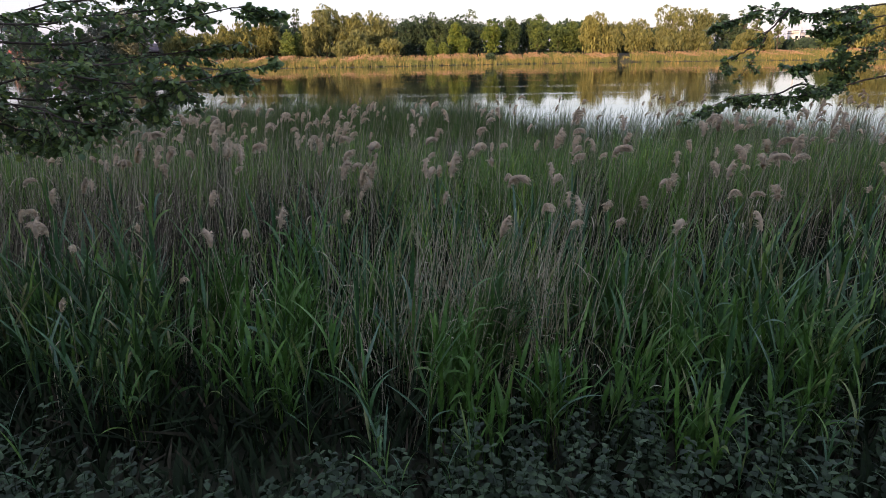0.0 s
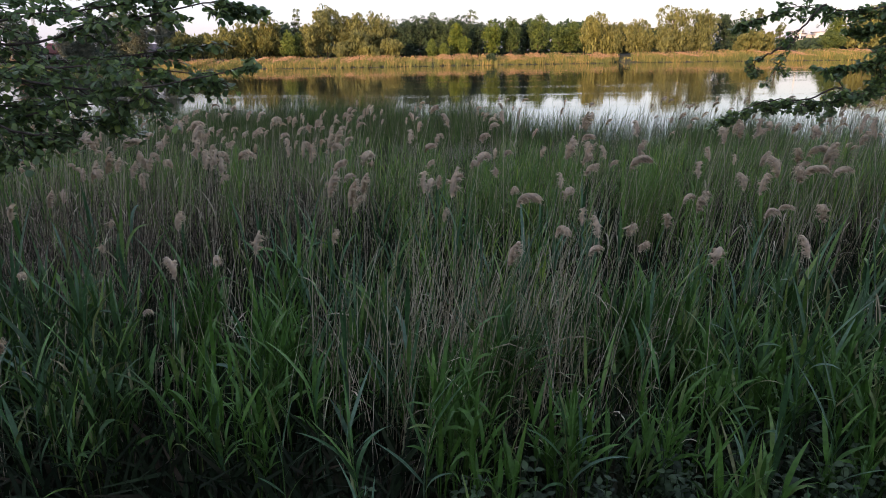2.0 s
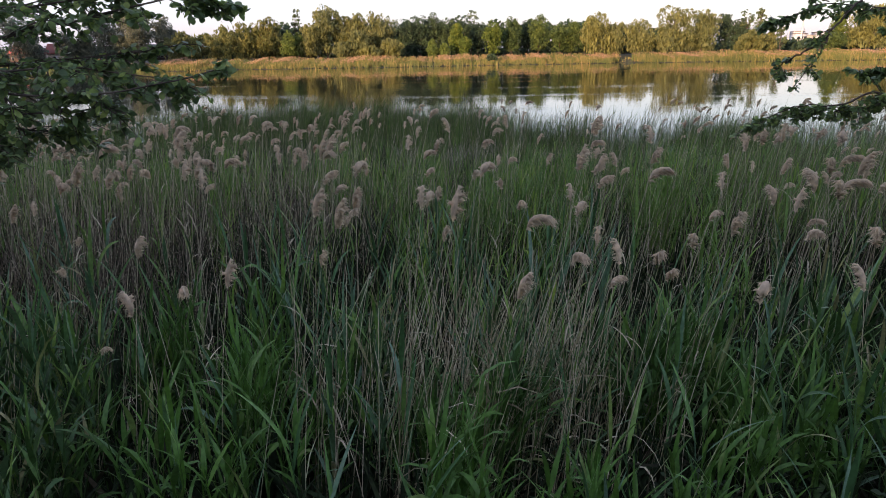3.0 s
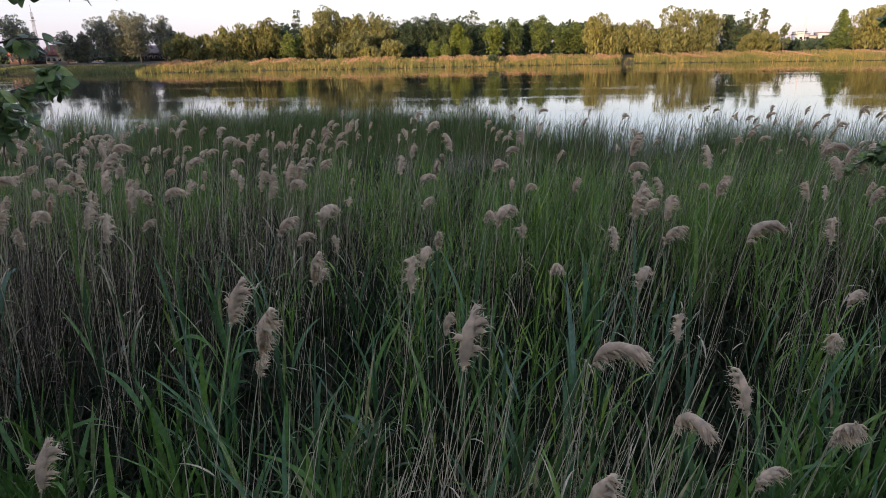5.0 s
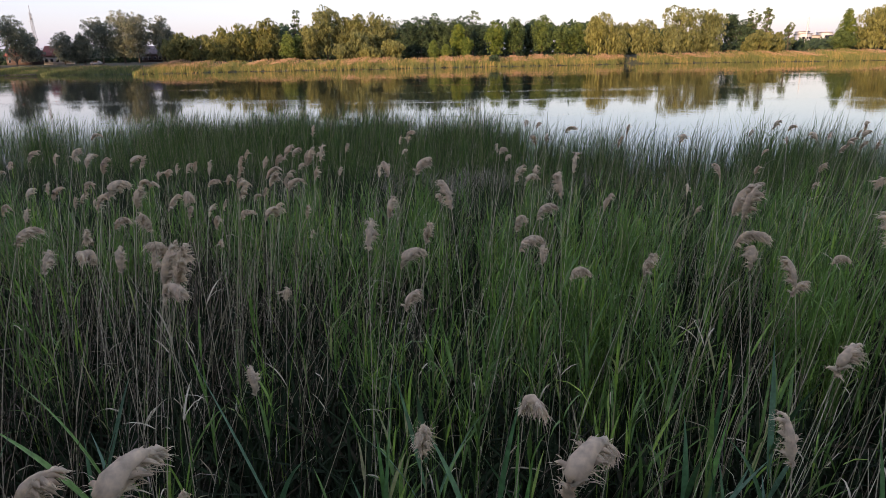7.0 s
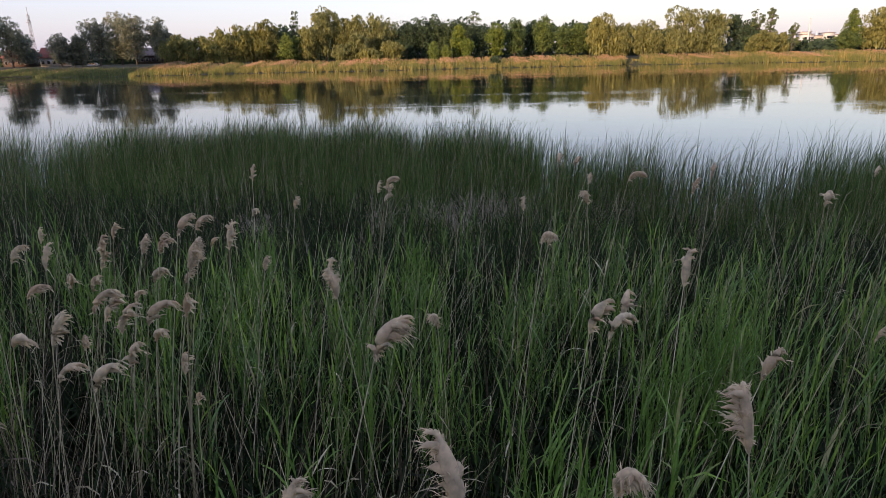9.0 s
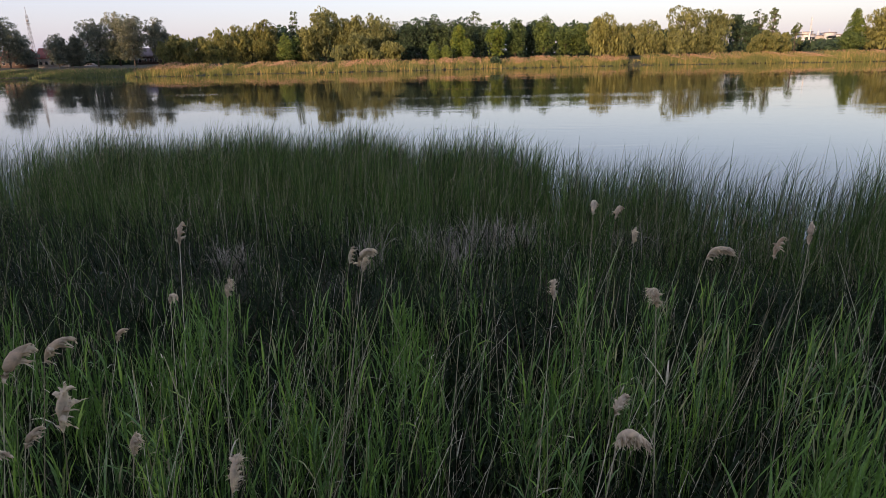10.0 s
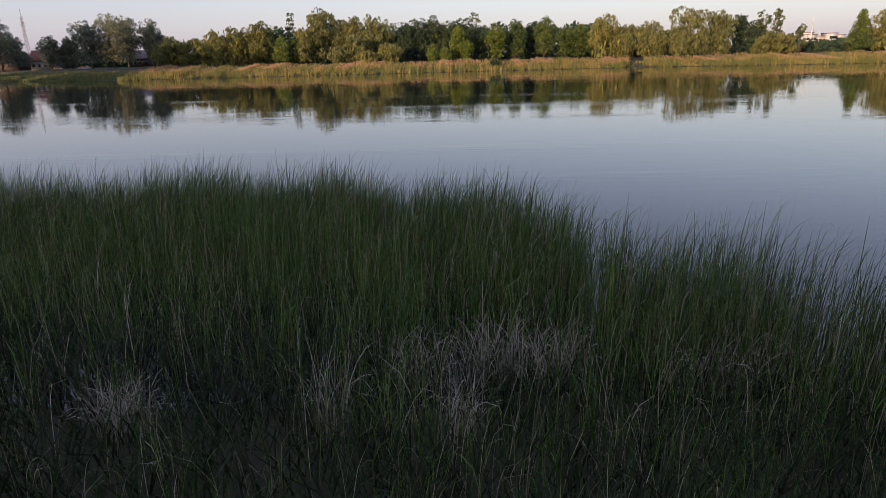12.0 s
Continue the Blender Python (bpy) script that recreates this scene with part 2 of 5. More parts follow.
class Pile:
    """Gathers quads for one mesh."""

    def __init__(self):
        self.v, self.q, self.i, self.n = [], [], [], 0

    def add(self, verts, quads, mat=0):
        self.v.append(verts.reshape(-1, 3))
        self.q.append(quads + self.n)
        self.i.append(np.full(len(quads), mat))
        self.n += len(self.v[-1])

    def ribbons(self, path, width, side, mat=0):
        """path (N, K, 3), width (N, K), side (N, 3) or (N, K, 3)."""
        n, k = path.shape[:2]
        if side.ndim == 2:
            side = side[:, None, :]
        off = side * (width[..., None] / 2)
        v = np.stack([path - off, path + off], 2)
        base = (np.arange(n) * k * 2)[:, None] + (np.arange(k - 1) * 2)[None, :]
        q = np.stack([base, base + 1, base + 3, base + 2], -1).reshape(-1, 4)
        self.add(v, q, mat)

    def tubes(self, path, radius, mat=0, sides=6):
        """path (N, K, 3), radius (N, K): round stems."""
        n, k = path.shape[:2]
        d = np.gradient(path, axis=1)
        d /= np.linalg.norm(d, axis=2, keepdims=True) + 1e-9
        ref = np.where(np.abs(d[..., 2:3]) > 0.9, np.array([1.0, 0, 0]), np.array([0, 0, 1.0]))
        a = np.cross(d, ref)
        a /= np.linalg.norm(a, axis=2, keepdims=True) + 1e-9
        c = np.cross(d, a)
        ang = np.arange(sides) * 2 * np.pi / sides
        ring = a[:, :, None] * np.cos(ang)[:, None] + c[:, :, None] * np.sin(ang)[:, None]
        v = path[:, :, None] + ring * radius[:, :, None, None]
        base = (np.arange(n) * k * sides)[:, None, None] + (np.arange(k - 1) * sides)[None, :, None]
        j = np.arange(sides)[None, None]
        j2 = (j + 1) % sides
        q = np.stack([base + j, base + j2, base + sides + j2, base + sides + j], -1).reshape(-1, 4)
        self.add(v, q, mat)

    def box(self, lo, hi, mat=0):
        lo, hi = np.array(lo, float), np.array(hi, float)
        c = np.array([[x, y, z] for z in (0, 1) for y in (0, 1) for x in (0, 1)])
        q = np.array([[0, 2, 3, 1], [4, 5, 7, 6], [0, 1, 5, 4], [1, 3, 7, 5], [3, 2, 6, 7], [2, 0, 4, 6]])
        self.add(lo + c * (hi - lo), q, mat)

    def mesh(self, name, mats):
        return sheet_mesh(name, np.concatenate(self.v), np.concatenate(self.q), mats, np.concatenate(self.i))


def part(name, pile, mats, parent=None, label=""):
    me = pile if isinstance(pile, bpy.types.Mesh) else pile.mesh(name, mats if isinstance(mats, (list, tuple)) else [mats])
    ob = new(name, me)
    if parent:
        ob.parent = parent
    if label:
        tagged(ob, label)
    return ob


def unit(v):
    return v / (np.linalg.norm(v, axis=-1, keepdims=True) + 1e-9)


def arc(base, azim, e0, bend, length, k=5, power=1.4):
    """Bending blades: N starts, directions, first elevations and total bends (radians). Gives (N, K, 3)."""
    s = (np.arange(k - 1) + 0.5) / (k - 1)
    e = e0[:, None] - bend[:, None] * s[None] ** power
    step = (length / (k - 1))[:, None]
    dx = np.cos(e) * np.cos(azim)[:, None] * step
    dy = np.cos(e) * np.sin(azim)[:, None] * step
    dz = np.sin(e) * step
    d = np.cumsum(np.stack([dx, dy, dz], -1), 1)
    return base[:, None, :] + np.concatenate([np.zeros((len(base), 1, 3)), d], 1)


def across(azim, tilt):
    """Unit vectors level and square to azim, rolled by tilt."""
    return np.stack([-np.sin(azim) * np.cos(tilt), np.cos(azim) * np.cos(tilt), np.sin(tilt)], -1)


# ---------------------------------------------------------------- ground and water
SHORE_X = np.array([-400, -140, -107, -90, -86, -72, -59, -24, 12, 40, 56, 58, 63.5, 65, 76, 106, 126, 400.0])
SHORE_Y = np.array([252, 206, 190, 187, 182, 187, 195, 193, 203, 205, 207, 222, 222, 207, 206, 199, 193, 190.0])


def shore(x):
    return np.interp(x, SHORE_X, SHORE_Y)


EDGE_X = np.array([-40, -20, -11, -4.5, 0, 2.3, 3.1, 4.6, 5.2, 5.8, 6.6, 7.4, 8.4, 9.5, 12, 40.0])
EDGE_Y = np.array([30, 29, 28.4, 28.2, 26.6, 24.8, 22.4, 22.3, 21.2, 20.4, 19.7, 19.6, 20.5, 21.5, 22.0, 22.5])


def ground_z(x, y):
    near = np.interp(y, [-40, 1.0, 2.6, 5.0, 8.0, 12.0, 15.0, 19.5, 21.0, 24.0, 34.0, 60.0], [1.6, 1.38, 1.25, 0.7, 0.3, 0.14, 0.11, 0.08, -0.12, -0.3, -0.9, -2.0])
    d = y - shore(x)
    far = np.interp(d, [-50, -8, 0, 8, 30, 90, 300, 1500], [-2.0, -0.6, 0.0, 0.35, 2.1, 3.2, 4.2, 6.0])
    west = np.interp(-x - 0.75 * y - 14, [-12, 0, 6, 60], [-3.0, 0.0, 0.9, 2.0])      # left bank, added unseen beside the view, where the shading poplars stand
    return np.where(y < 60, near, np.maximum(far, np.where(y < 260, west, -3.0)))


gx = np.concatenate([np.linspace(-1800, -200, 9), np.linspace(-180, -30, 16), np.arange(-28, 28.1, 1.0), np.arange(30, 70, 2.0), np.linspace(72, 180, 12), np.linspace(200, 1800, 9)])
gy = np.concatenate([[-900, -300, -100, -40, -20, -10, -5], np.arange(0, 36, 1.0), np.linspace(38, 60, 6), np.linspace(80, 160, 5), np.arange(170, 230, 3.0), np.linspace(232, 300, 10), [360, 450, 600, 900, 1400, 2200]])
GX, GY = np.meshgrid(gx, gy)
GZ = ground_z(GX, GY) + np.where(np.abs(GX) < 30, 0.05, 0.1) * np.sin(GX * 1.7 + GY * 0.9) * np.cos(GY * 1.3)
gv = np.stack([GX, GY, GZ], -1).reshape(-1, 3)
r, c = np.meshgrid(np.arange(len(gy) - 1), np.arange(len(gx) - 1), indexing="ij")
b0 = (r * len(gx) + c).ravel()
gq = np.stack([b0, b0 + 1, b0 + len(gx) + 1, b0 + len(gx)], -1)
ground = new("ground", sheet_mesh("ground", gv, gq, [SOIL]))
tagged(ground, "dark muddy bank and flat land round the lake", "ground", kind="structure")

wx = np.concatenate([np.linspace(-400, -30, 38), np.linspace(-28, 28, 20), np.linspace(30, 400, 38)])
wy = np.concatenate([np.linspace(9, 60, 18), np.linspace(66, 262, 40)])
WX, WY = np.meshgrid(wx, wy)
r, c = np.meshgrid(np.arange(len(wy) - 1), np.arange(len(wx) - 1), indexing="ij")
b0 = (r * len(wx) + c).ravel()
wq = np.stack([b0, b0 + 1, b0 + len(wx) + 1, b0 + len(wx)], -1)
lake = new("water", sheet_mesh("water", np.stack([WX, WY, np.zeros_like(WX)], -1).reshape(-1, 3), wq, [WATER]))
tagged(lake, "calm lake water mirroring trees and evening sky", "water", kind="structure")


# ---------------------------------------------------------------- trees
LOBES = {  # how many limbs carry a crown of their own, where they sit, and how broad and tall they are
    "w": (6, 0.30, 0.27, 0.25), "o": (7, 0.34, 0.22, 0.26), "g": (6, 0.26, 0.27, 0.24), "d": (5, 0.24, 0.30, 0.27),
    "a": (4, 0.15, 0.34, 0.28), "y": (4, 0.17, 0.32, 0.27), "p": (1, 0.0, 0.42, 0.44), "s": (6, 0.28, 0.17, 0.15)}


def crown_pile(kind, h, w, count, leaf, rng):
    """A crown round (0, 0) of leafy clumps on several lobes: h its tree's height, w its breadth."""
    low = {"w": 0.1, "o": 0.03, "g": 0.12, "d": 0.06, "a": 0.14, "y": 0.1, "p": 0.04, "s": 0.2}[kind]
    lobes, out, broad, tall = LOBES[kind]
    la = np.arange(lobes) * 2.4 + rng.uniform(0, 6.28)
    lr = w * out * rng.uniform(0.55, 1.25, lobes)
    rx = w * broad * rng.uniform(0.8, 1.2, lobes)
    rz = h * tall * rng.uniform(0.8, 1.15, lobes)
    lz = h * rng.uniform(low + 0.2, 0.78, lobes)
    lr[0], lz[0], rx[0] = lr[0] * 0.35, h - rz[0], rx[0] * 1.15
    if lobes > 2:
        lz[1], lr[1] = h * 0.93 - rz[1], lr[1] * 0.8
    lz = np.minimum(lz, h * rng.uniform(0.86, 0.97, lobes) - rz)
    lz[0] = h - rz[0]
    mid = np.stack([lr * np.cos(la), lr * np.sin(la), lz], -1)
    nc = {"s": 46, "p": 80}.get(kind, 210)
    who = rng.choice(lobes, nc, p=rx * rz / (rx * rz).sum())
    d = unit(rng.normal(size=(nc, 3)) * np.array([1, 1, 0.9]))
    pinch = np.ones(nc)
    if kind in "pa":
        pinch = np.clip(1.1 - 0.55 * (d[:, 2] + 0.2), 0.25, 1.1)
    elif kind == "o":
        pinch = np.clip(1.05 - 0.25 * d[:, 2], 0.6, 1.1)
    cen = mid[who] + d * np.stack([rx[who] * pinch, rx[who] * pinch, rz[who]], -1) * rng.uniform(0.72, 1.0, nc)[:, None]
    size = (0.135 * np.sqrt(rx * rz))[who] * rng.uniform(0.7, 1.5, nc) + 0.25
    cen[:, 2] = np.clip(cen[:, 2] - size * 0.5, h * low, h - size * 0.7)
    # leaves lie on the clumps like a loose skin, with sprays that stand off them
    pick = rng.choice(nc, count, p=size ** 2 / (size ** 2).sum())
    dirs = unit(rng.normal(size=(count, 3)) + 0.55 * d[pick] + np.array([0, 0, 0.15]))
    shell = rng.uniform(0.86, 1.04, count)
    loose = rng.uniform(size=count) < (0.5 if kind == "s" else 0.32)
    shell = np.where(loose, rng.uniform(0.95, 1.42, count), shell)
    p = cen[pick] + dirs * (size[pick] * shell)[:, None] * np.array([1, 1, 0.8])
    # the inner crown, so that no sky shows through its middle
    core = rng.uniform(size=count) < (0.03 if kind == "s" else 0.2)
    cd = unit(rng.normal(size=(count, 3))) * rng.uniform(0.1, 0.85, count)[:, None]
    cw = rng.integers(0, lobes, count)
    inner = mid[cw] + cd * np.stack([rx[cw], rx[cw], rz[cw]], -1)
    inner[:, 2] = np.where(rng.uniform(size=count) < 0.35, rng.uniform(low, 0.5, count) * h, inner[:, 2])
    p = np.where(core[:, None], inner, p)
    if kind in "wo":
        p[:, 2] -= np.where(loose, rng.uniform(0, 0.05, count) * h * (dirs[:, 2] < 0.3), 0)
    p[:, 2] = np.clip(p[:, 2], 0.2, h * 1.03)
    nrm = unit(dirs + rng.normal(size=(count, 3)) * np.where(loose, 0.8, 0.55)[:, None])
    a = unit(np.cross(nrm, rng.normal(size=(count, 3))))
    if kind in "wo":
        hang = unit(np.array([0, 0, 1.0]) - nrm * nrm[:, 2:3] + rng.normal(size=(count, 3)) * 0.25)
        a = unit(hang - nrm * (hang * nrm).sum(1, keepdims=True))
    c = np.cross(nrm, a)
    s = leaf * rng.uniform(0.6, 1.3, count) * np.where(core, 2.2, np.where(loose, 0.62, 1.25))
    s = s[:, None]
    long = 1.9 if kind in "wo" else 1.15
    v = np.stack([p - a * s * long, p - c * s * 0.7, p + a * s * long, p + c * s * 0.7], 1)
    pile = Pile()
    pile.add(v, np.arange(count * 4).reshape(-1, 4))
    return pile, cen


def trunk_pile(h, cen, rng, girth=1.0):
    pile = Pile()
    k = 7
    s = np.linspace(0, 1, k)
    lean = rng.normal(size=2) * 0.03 * h
    axis = np.stack([lean[0] * s ** 2, lean[1] * s ** 2, -0.3 + (h * 0.86 + 0.3) * s], -1)
    rad = girth * h * 0.014 * (1 - 0.85 * s) + 0.02
    rad[0] *= 1.4
    pile.tubes(axis[None], rad[None], sides=7)
    for cpt in cen[rng.permutation(len(cen))[:12]]:
        s0 = np.clip(cpt[2] / h - 0.22, 0.1, 0.8)
        start = np.array([np.interp(s0, s, axis[:, i]) for i in range(3)])
        t = np.linspace(0, 1, 5)[:, None]
        path = start + (cpt - start) * t + np.array([0, 0, 0.06 * h]) * t * (1 - t)
        pile.tubes(path[None], (girth * h * 0.005 * (1 - 0.8 * t[:, 0]) + 0.012)[None], sides=5)
    return pile


def tree(kind, x, y, h, w, label, count=2600, leaf=0.3, name="tree", girth=1.0, z=None, group="", seed=1):
    rng = np.random.default_rng(seed)
    base = new(name)
    base.location = (x, y, float(ground_z(np.array(x), np.array(y))) if z is None else z)
    pile, cen = crown_pile(kind, h, w, count, leaf, rng)
    part("trunk", trunk_pile(h, cen, rng, girth), BARK, base)
    part("crown", pile, CROWNS[kind], base)
    return tagged(base, label, "tree", group)


TREE_LABELS = {
    "w": "broad grey-green willow lit by low evening sun", "o": "bushy olive-green willow behind the far reeds",
    "g": "tall grey-green poplar beside the houses, paled for haze", "d": "dark green alder in a shaded far row",
    "a": "upright green alder on the far bank", "y": "bright yellow-green maple on the far bank",
    "p": "slim young poplar behind the far reeds", "s": "thin-leaved tall tree with open crown"}
# kind, x, y, height of the top over the lake, breadth
FAR_TREES_A = [
    # the first four are dark trees, given the grey crown for haze
    ("g", -171.6, 262, 22.2, 11.1), ("g", -169.5, 268, 16.1, 9.0), ("g", -149.7, 258, 15.6, 6.5), ("g", -147.0, 262, 11.3, 8.0), ("g", -144.0, 262, 15.6, 4.9),
    ("g", -136.5, 262, 21.0, 12.0), ("g", -129.8, 266, 23.6, 16.5), ("g", -122.0, 262, 23.0, 12.5), ("g", -113.8, 266, 21.2, 8.7), ("g", -113.3, 270, 17.3, 7.9),
    ("o", -104.5, 258, 14.5, 11.0), ("o", -94.1, 256, 13.4, 10.5), ("o", -79.0, 250, 16.9, 11.4), ("o", -70.5, 254, 18.0, 9.9), ("o", -66.9, 256, 18.8, 8.2)]
FAR_TREES_B = [
    ("d", -64.3, 264, 15.7, 8.6), ("p", -58.0, 246, 13.2, 4.6), ("p", -55.0, 250, 12.5, 4.3), ("s", -59.4, 268, 22.7, 5.4), ("w", -51.7, 252, 16.5, 7.3),
    ("w", -45.4, 258, 23.2, 13.5), ("w", -37.6, 262, 19.6, 7.5), ("w", -33.1, 260, 20.2, 8.3), ("w", -25.0, 258, 20.2, 13.1), ("w", -31.1, 242, 12.6, 7.0),
    ("w", -36.0, 240, 8.8, 6.6), ("w", -27.0, 239, 7.0, 6.5), ("w", -19.3, 242, 9.7, 6.2), ("d", -14.2, 258, 17.5, 10.5), ("d", -8.3, 260, 19.0, 8.8), ("d", -2.4, 262, 19.8, 9.7)]
FAR_TREES_C = [
    ("d", 3.3, 260, 18.3, 7.0), ("p", -3.2, 240, 9.3, 3.1), ("p", 1.3, 240, 7.7, 3.5), ("s", 12.4, 266, 21.2, 9.0), ("d", 8.7, 262, 18.8, 8.4), ("d", 14.7, 258, 16.0, 7.0),
    ("y", 5.8, 246, 15.1, 5.4), ("y", 9.0, 242, 10.3, 4.5), ("y", 20.2, 246, 15.7, 6.9), ("a", 27.5, 252, 17.8, 8.5), ("d", 34.9, 262, 16.8, 6.2), ("a", 38.1, 252, 18.2, 8.1),
    ("a", 46.3, 252, 14.7, 9.0), ("a", 51.4, 254, 15.5, 10.8), ("a", 57.5, 258, 15.2, 6.6), ("w", 57.1, 240, 17.9, 10.0), ("w", 64.6, 240, 14.5, 6.8)]
FAR_TREES_D = [
    ("d", 75.8, 264, 11.3, 6.3), ("w", 72.2, 238, 15.0, 9.0), ("d", 85.1, 250, 12.7, 6.4), ("w", 83.1, 232, 18.9, 12.2), ("w", 94.4, 234, 18.6, 8.6),
    ("d", 107.7, 246, 17.9, 4.6), ("d", 110.8, 242, 14.9, 8.6), ("s", 112.8, 240, 17.9, 8.1), ("s", 116.6, 238, 18.3, 4.8), ("o", 109.8, 228, 10.5, 8.5),
    ("o", 116.4, 230, 9.7, 5.9), ("s", 122.9, 234, 13.1, 4.7), ("p", 138.3, 226, 17.0, 5.3), ("a", 135.9, 224, 9.9, 8.3), ("d", 151.0, 236, 10.4, 6.8),
    ("w", 147.4, 222, 18.2, 12.1), ("w", 155.6, 224, 19.0, 12.2)]
for i, (kind, x, y, top, w) in enumerate(FAR_TREES_A + FAR_TREES_B + FAR_TREES_C + FAR_TREES_D):
    h = top - float(ground_z(np.array(x), np.array(y)))
    tree(kind, x, y, h, w * (1.28 if kind in "wo" else 1.16), TREE_LABELS[kind], count=int(3000 + 18 * h * w) if kind != "s" else 2600, leaf=0.2 if kind != "s" else 0.16, seed=100 + i, group="trees on the far bank")

# unseen tall poplars, added on the left bank to shade the far bank's left end
for i in range(11):
    q = i / 10
    tree("g", -128 - 92 * q + RNG.uniform(-3, 3), 136 + 66 * q, 19 + 16 * q ** 0.7, 14.0, "unseen tall poplar in an added row that shades the far bank", count=2600, leaf=0.5,
         seed=600 + i, group="poplars on the side bank")

# an unseen row, added behind the camera, keeps the near bank in shade
for i in range(16):
    tree("d", -66 + i * 5.6 + RNG.uniform(-1, 1), -19 + (i % 2) * 4 - RNG.uniform(0, 2), 12.0 + RNG.uniform(-0.4, 0.9), 11.5,
         "unseen dark alder in a dense row that shades the near bank", count=4200, leaf=0.5, seed=400 + i, group="alders behind the bank")


def hedge():
    """Unseen undergrowth under that row, added to block low sun through its gaps."""
    n = 9000
    x, y = RNG.uniform(-62, 24, n), RNG.uniform(-17, -13.5, n)
    p = np.stack([x, y, 1.4 + RNG.uniform(0, 1, n) * (3.4 + 0.6 * np.sin(x * 0.8))], -1)
    a, c = unit(RNG.normal(size=(n, 3))), unit(RNG.normal(size=(n, 3)))
    s = RNG.uniform(0.2, 0.4, n)[:, None]
    pile = Pile()
    pile.add(np.stack([p - a * s, p - c * s * 0.7, p + a * s, p + c * s * 0.7], 1), np.arange(n * 4).reshape(-1, 4))
    tagged(part("hedge", pile, CROWNS["d"]), "unseen dense dark undergrowth added behind the near bank to block low sun", "hedge", kind="stuff")


hedge()


def far_wood():
    """Low woods beyond the far bank, as one mass of clumps."""
    n = 40000
    x = RNG.uniform(-330, 330, n)
    y = 270 + RNG.uniform(0, 24, n) + np.where(x < -100, 18, 0)
    top = np.interp(x, [-330, -200, -105, -95, -75, 55, 70, 105, 118, 330], [6, 6, 6, 10, 13, 13, 9.5, 9, 4.2, 4]) + 1.2 * np.sin(x * 0.35) + np.sin(x * 0.83 + 1)
    z = 2.4 + top * RNG.uniform(0, 1, n) ** 1.15
    p = np.stack([x, y, z], -1)
    a, c = unit(RNG.normal(size=(n, 3))), unit(RNG.normal(size=(n, 3)))
    s = RNG.uniform(0.9, 1.6, n)[:, None]
    pile = Pile()
    pile.add(np.stack([p - a * s, p - c * s * 0.6, p + a * s, p + c * s * 0.6], 1), np.arange(n * 4).reshape(-1, 4))
    tagged(part("far_wood", pile, CROWNS["d"]), "low dark woods beyond the far bank", "woods", kind="stuff")


far_wood()


# ---------------------------------------------------------------- far reed belt
def far_reeds():
    n = 46000
    x = RNG.uniform(-170, 175, n)
    x += 0.35 * np.sin(x * 2.9) + 0.6 * np.sin(x * 0.83 + 2)
    d = RNG.uniform(0, 1, n) ** 1.15 * 22
    y = shore(x) + d + 0.6 * np.sin(x * 0.9) + 0.4 * np.sin(x * 2.3)
    lane = np.abs(x - 60.9 - (y - 212) * 0.3) < 2.2
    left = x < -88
    rich = np.clip(0.55 + 0.4 * np.sin(x * 0.23 + 1) + 0.3 * np.sin(x * 0.61), 0.1, 1.0)      # where the plumes stand thick
    h = (1.95 + 0.22 * np.sin(x * 0.21) + 0.2 * np.sin(x * 0.77 + 2) + RNG.normal(size=n) * 0.11) * np.where(left, 0.6, 1.0)
    h *= np.clip(0.5 + 0.1 * np.sin(x * 0.47) + d * 0.07, 0.42, 1.0) * np.where(lane, 0.2, 1.0)
    base = np.stack([x, y, ground_z(x, y) - 0.1], -1)
    az = RNG.uniform(0, 2 * np.pi, n)
    path = arc(base, az, np.full(n, 1.5) + RNG.normal(size=n) * 0.1, RNG.uniform(0, 0.4, n), h + 0.1, k=3)
    side = across(RNG.uniform(-0.7, 0.7, n) + np.pi / 2, np.zeros(n))
    pile = Pile()
    w = RNG.uniform(0.05, 0.12, n)[:, None] * np.array([[0.8, 1.0, 0.35]])
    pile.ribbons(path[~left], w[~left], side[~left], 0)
    # left end takes the green that is darkened for shade
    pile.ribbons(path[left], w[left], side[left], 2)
    # plumes on most tops
    pick = (RNG.uniform(size=n) < np.where(left, 0.08, rich)) & (d > 5) & ~lane
    tip = path[pick, -1]
    m = len(tip)
    pl = arc(tip - np.array([0, 0, 0.15]), RNG.normal(size=m) * 0.6, np.full(m, 1.3), RNG.uniform(0.4, 1.6, m), RNG.uniform(0.2, 0.34, m), k=3)
    pile.ribbons(pl, np.tile(np.array([[0.07, 0.1, 0.03]]), (m, 1)), across(RNG.uniform(-0.7, 0.7, m) + np.pi / 2, np.zeros(m)), 1)
    tagged(part("reed_belt", pile, [FAR_GREEN, FAR_GOLD, FAR_FRESH_SHADED]), "sunlit reed belt with golden plumes along the far bank", "reeds", kind="stuff")


far_reeds()


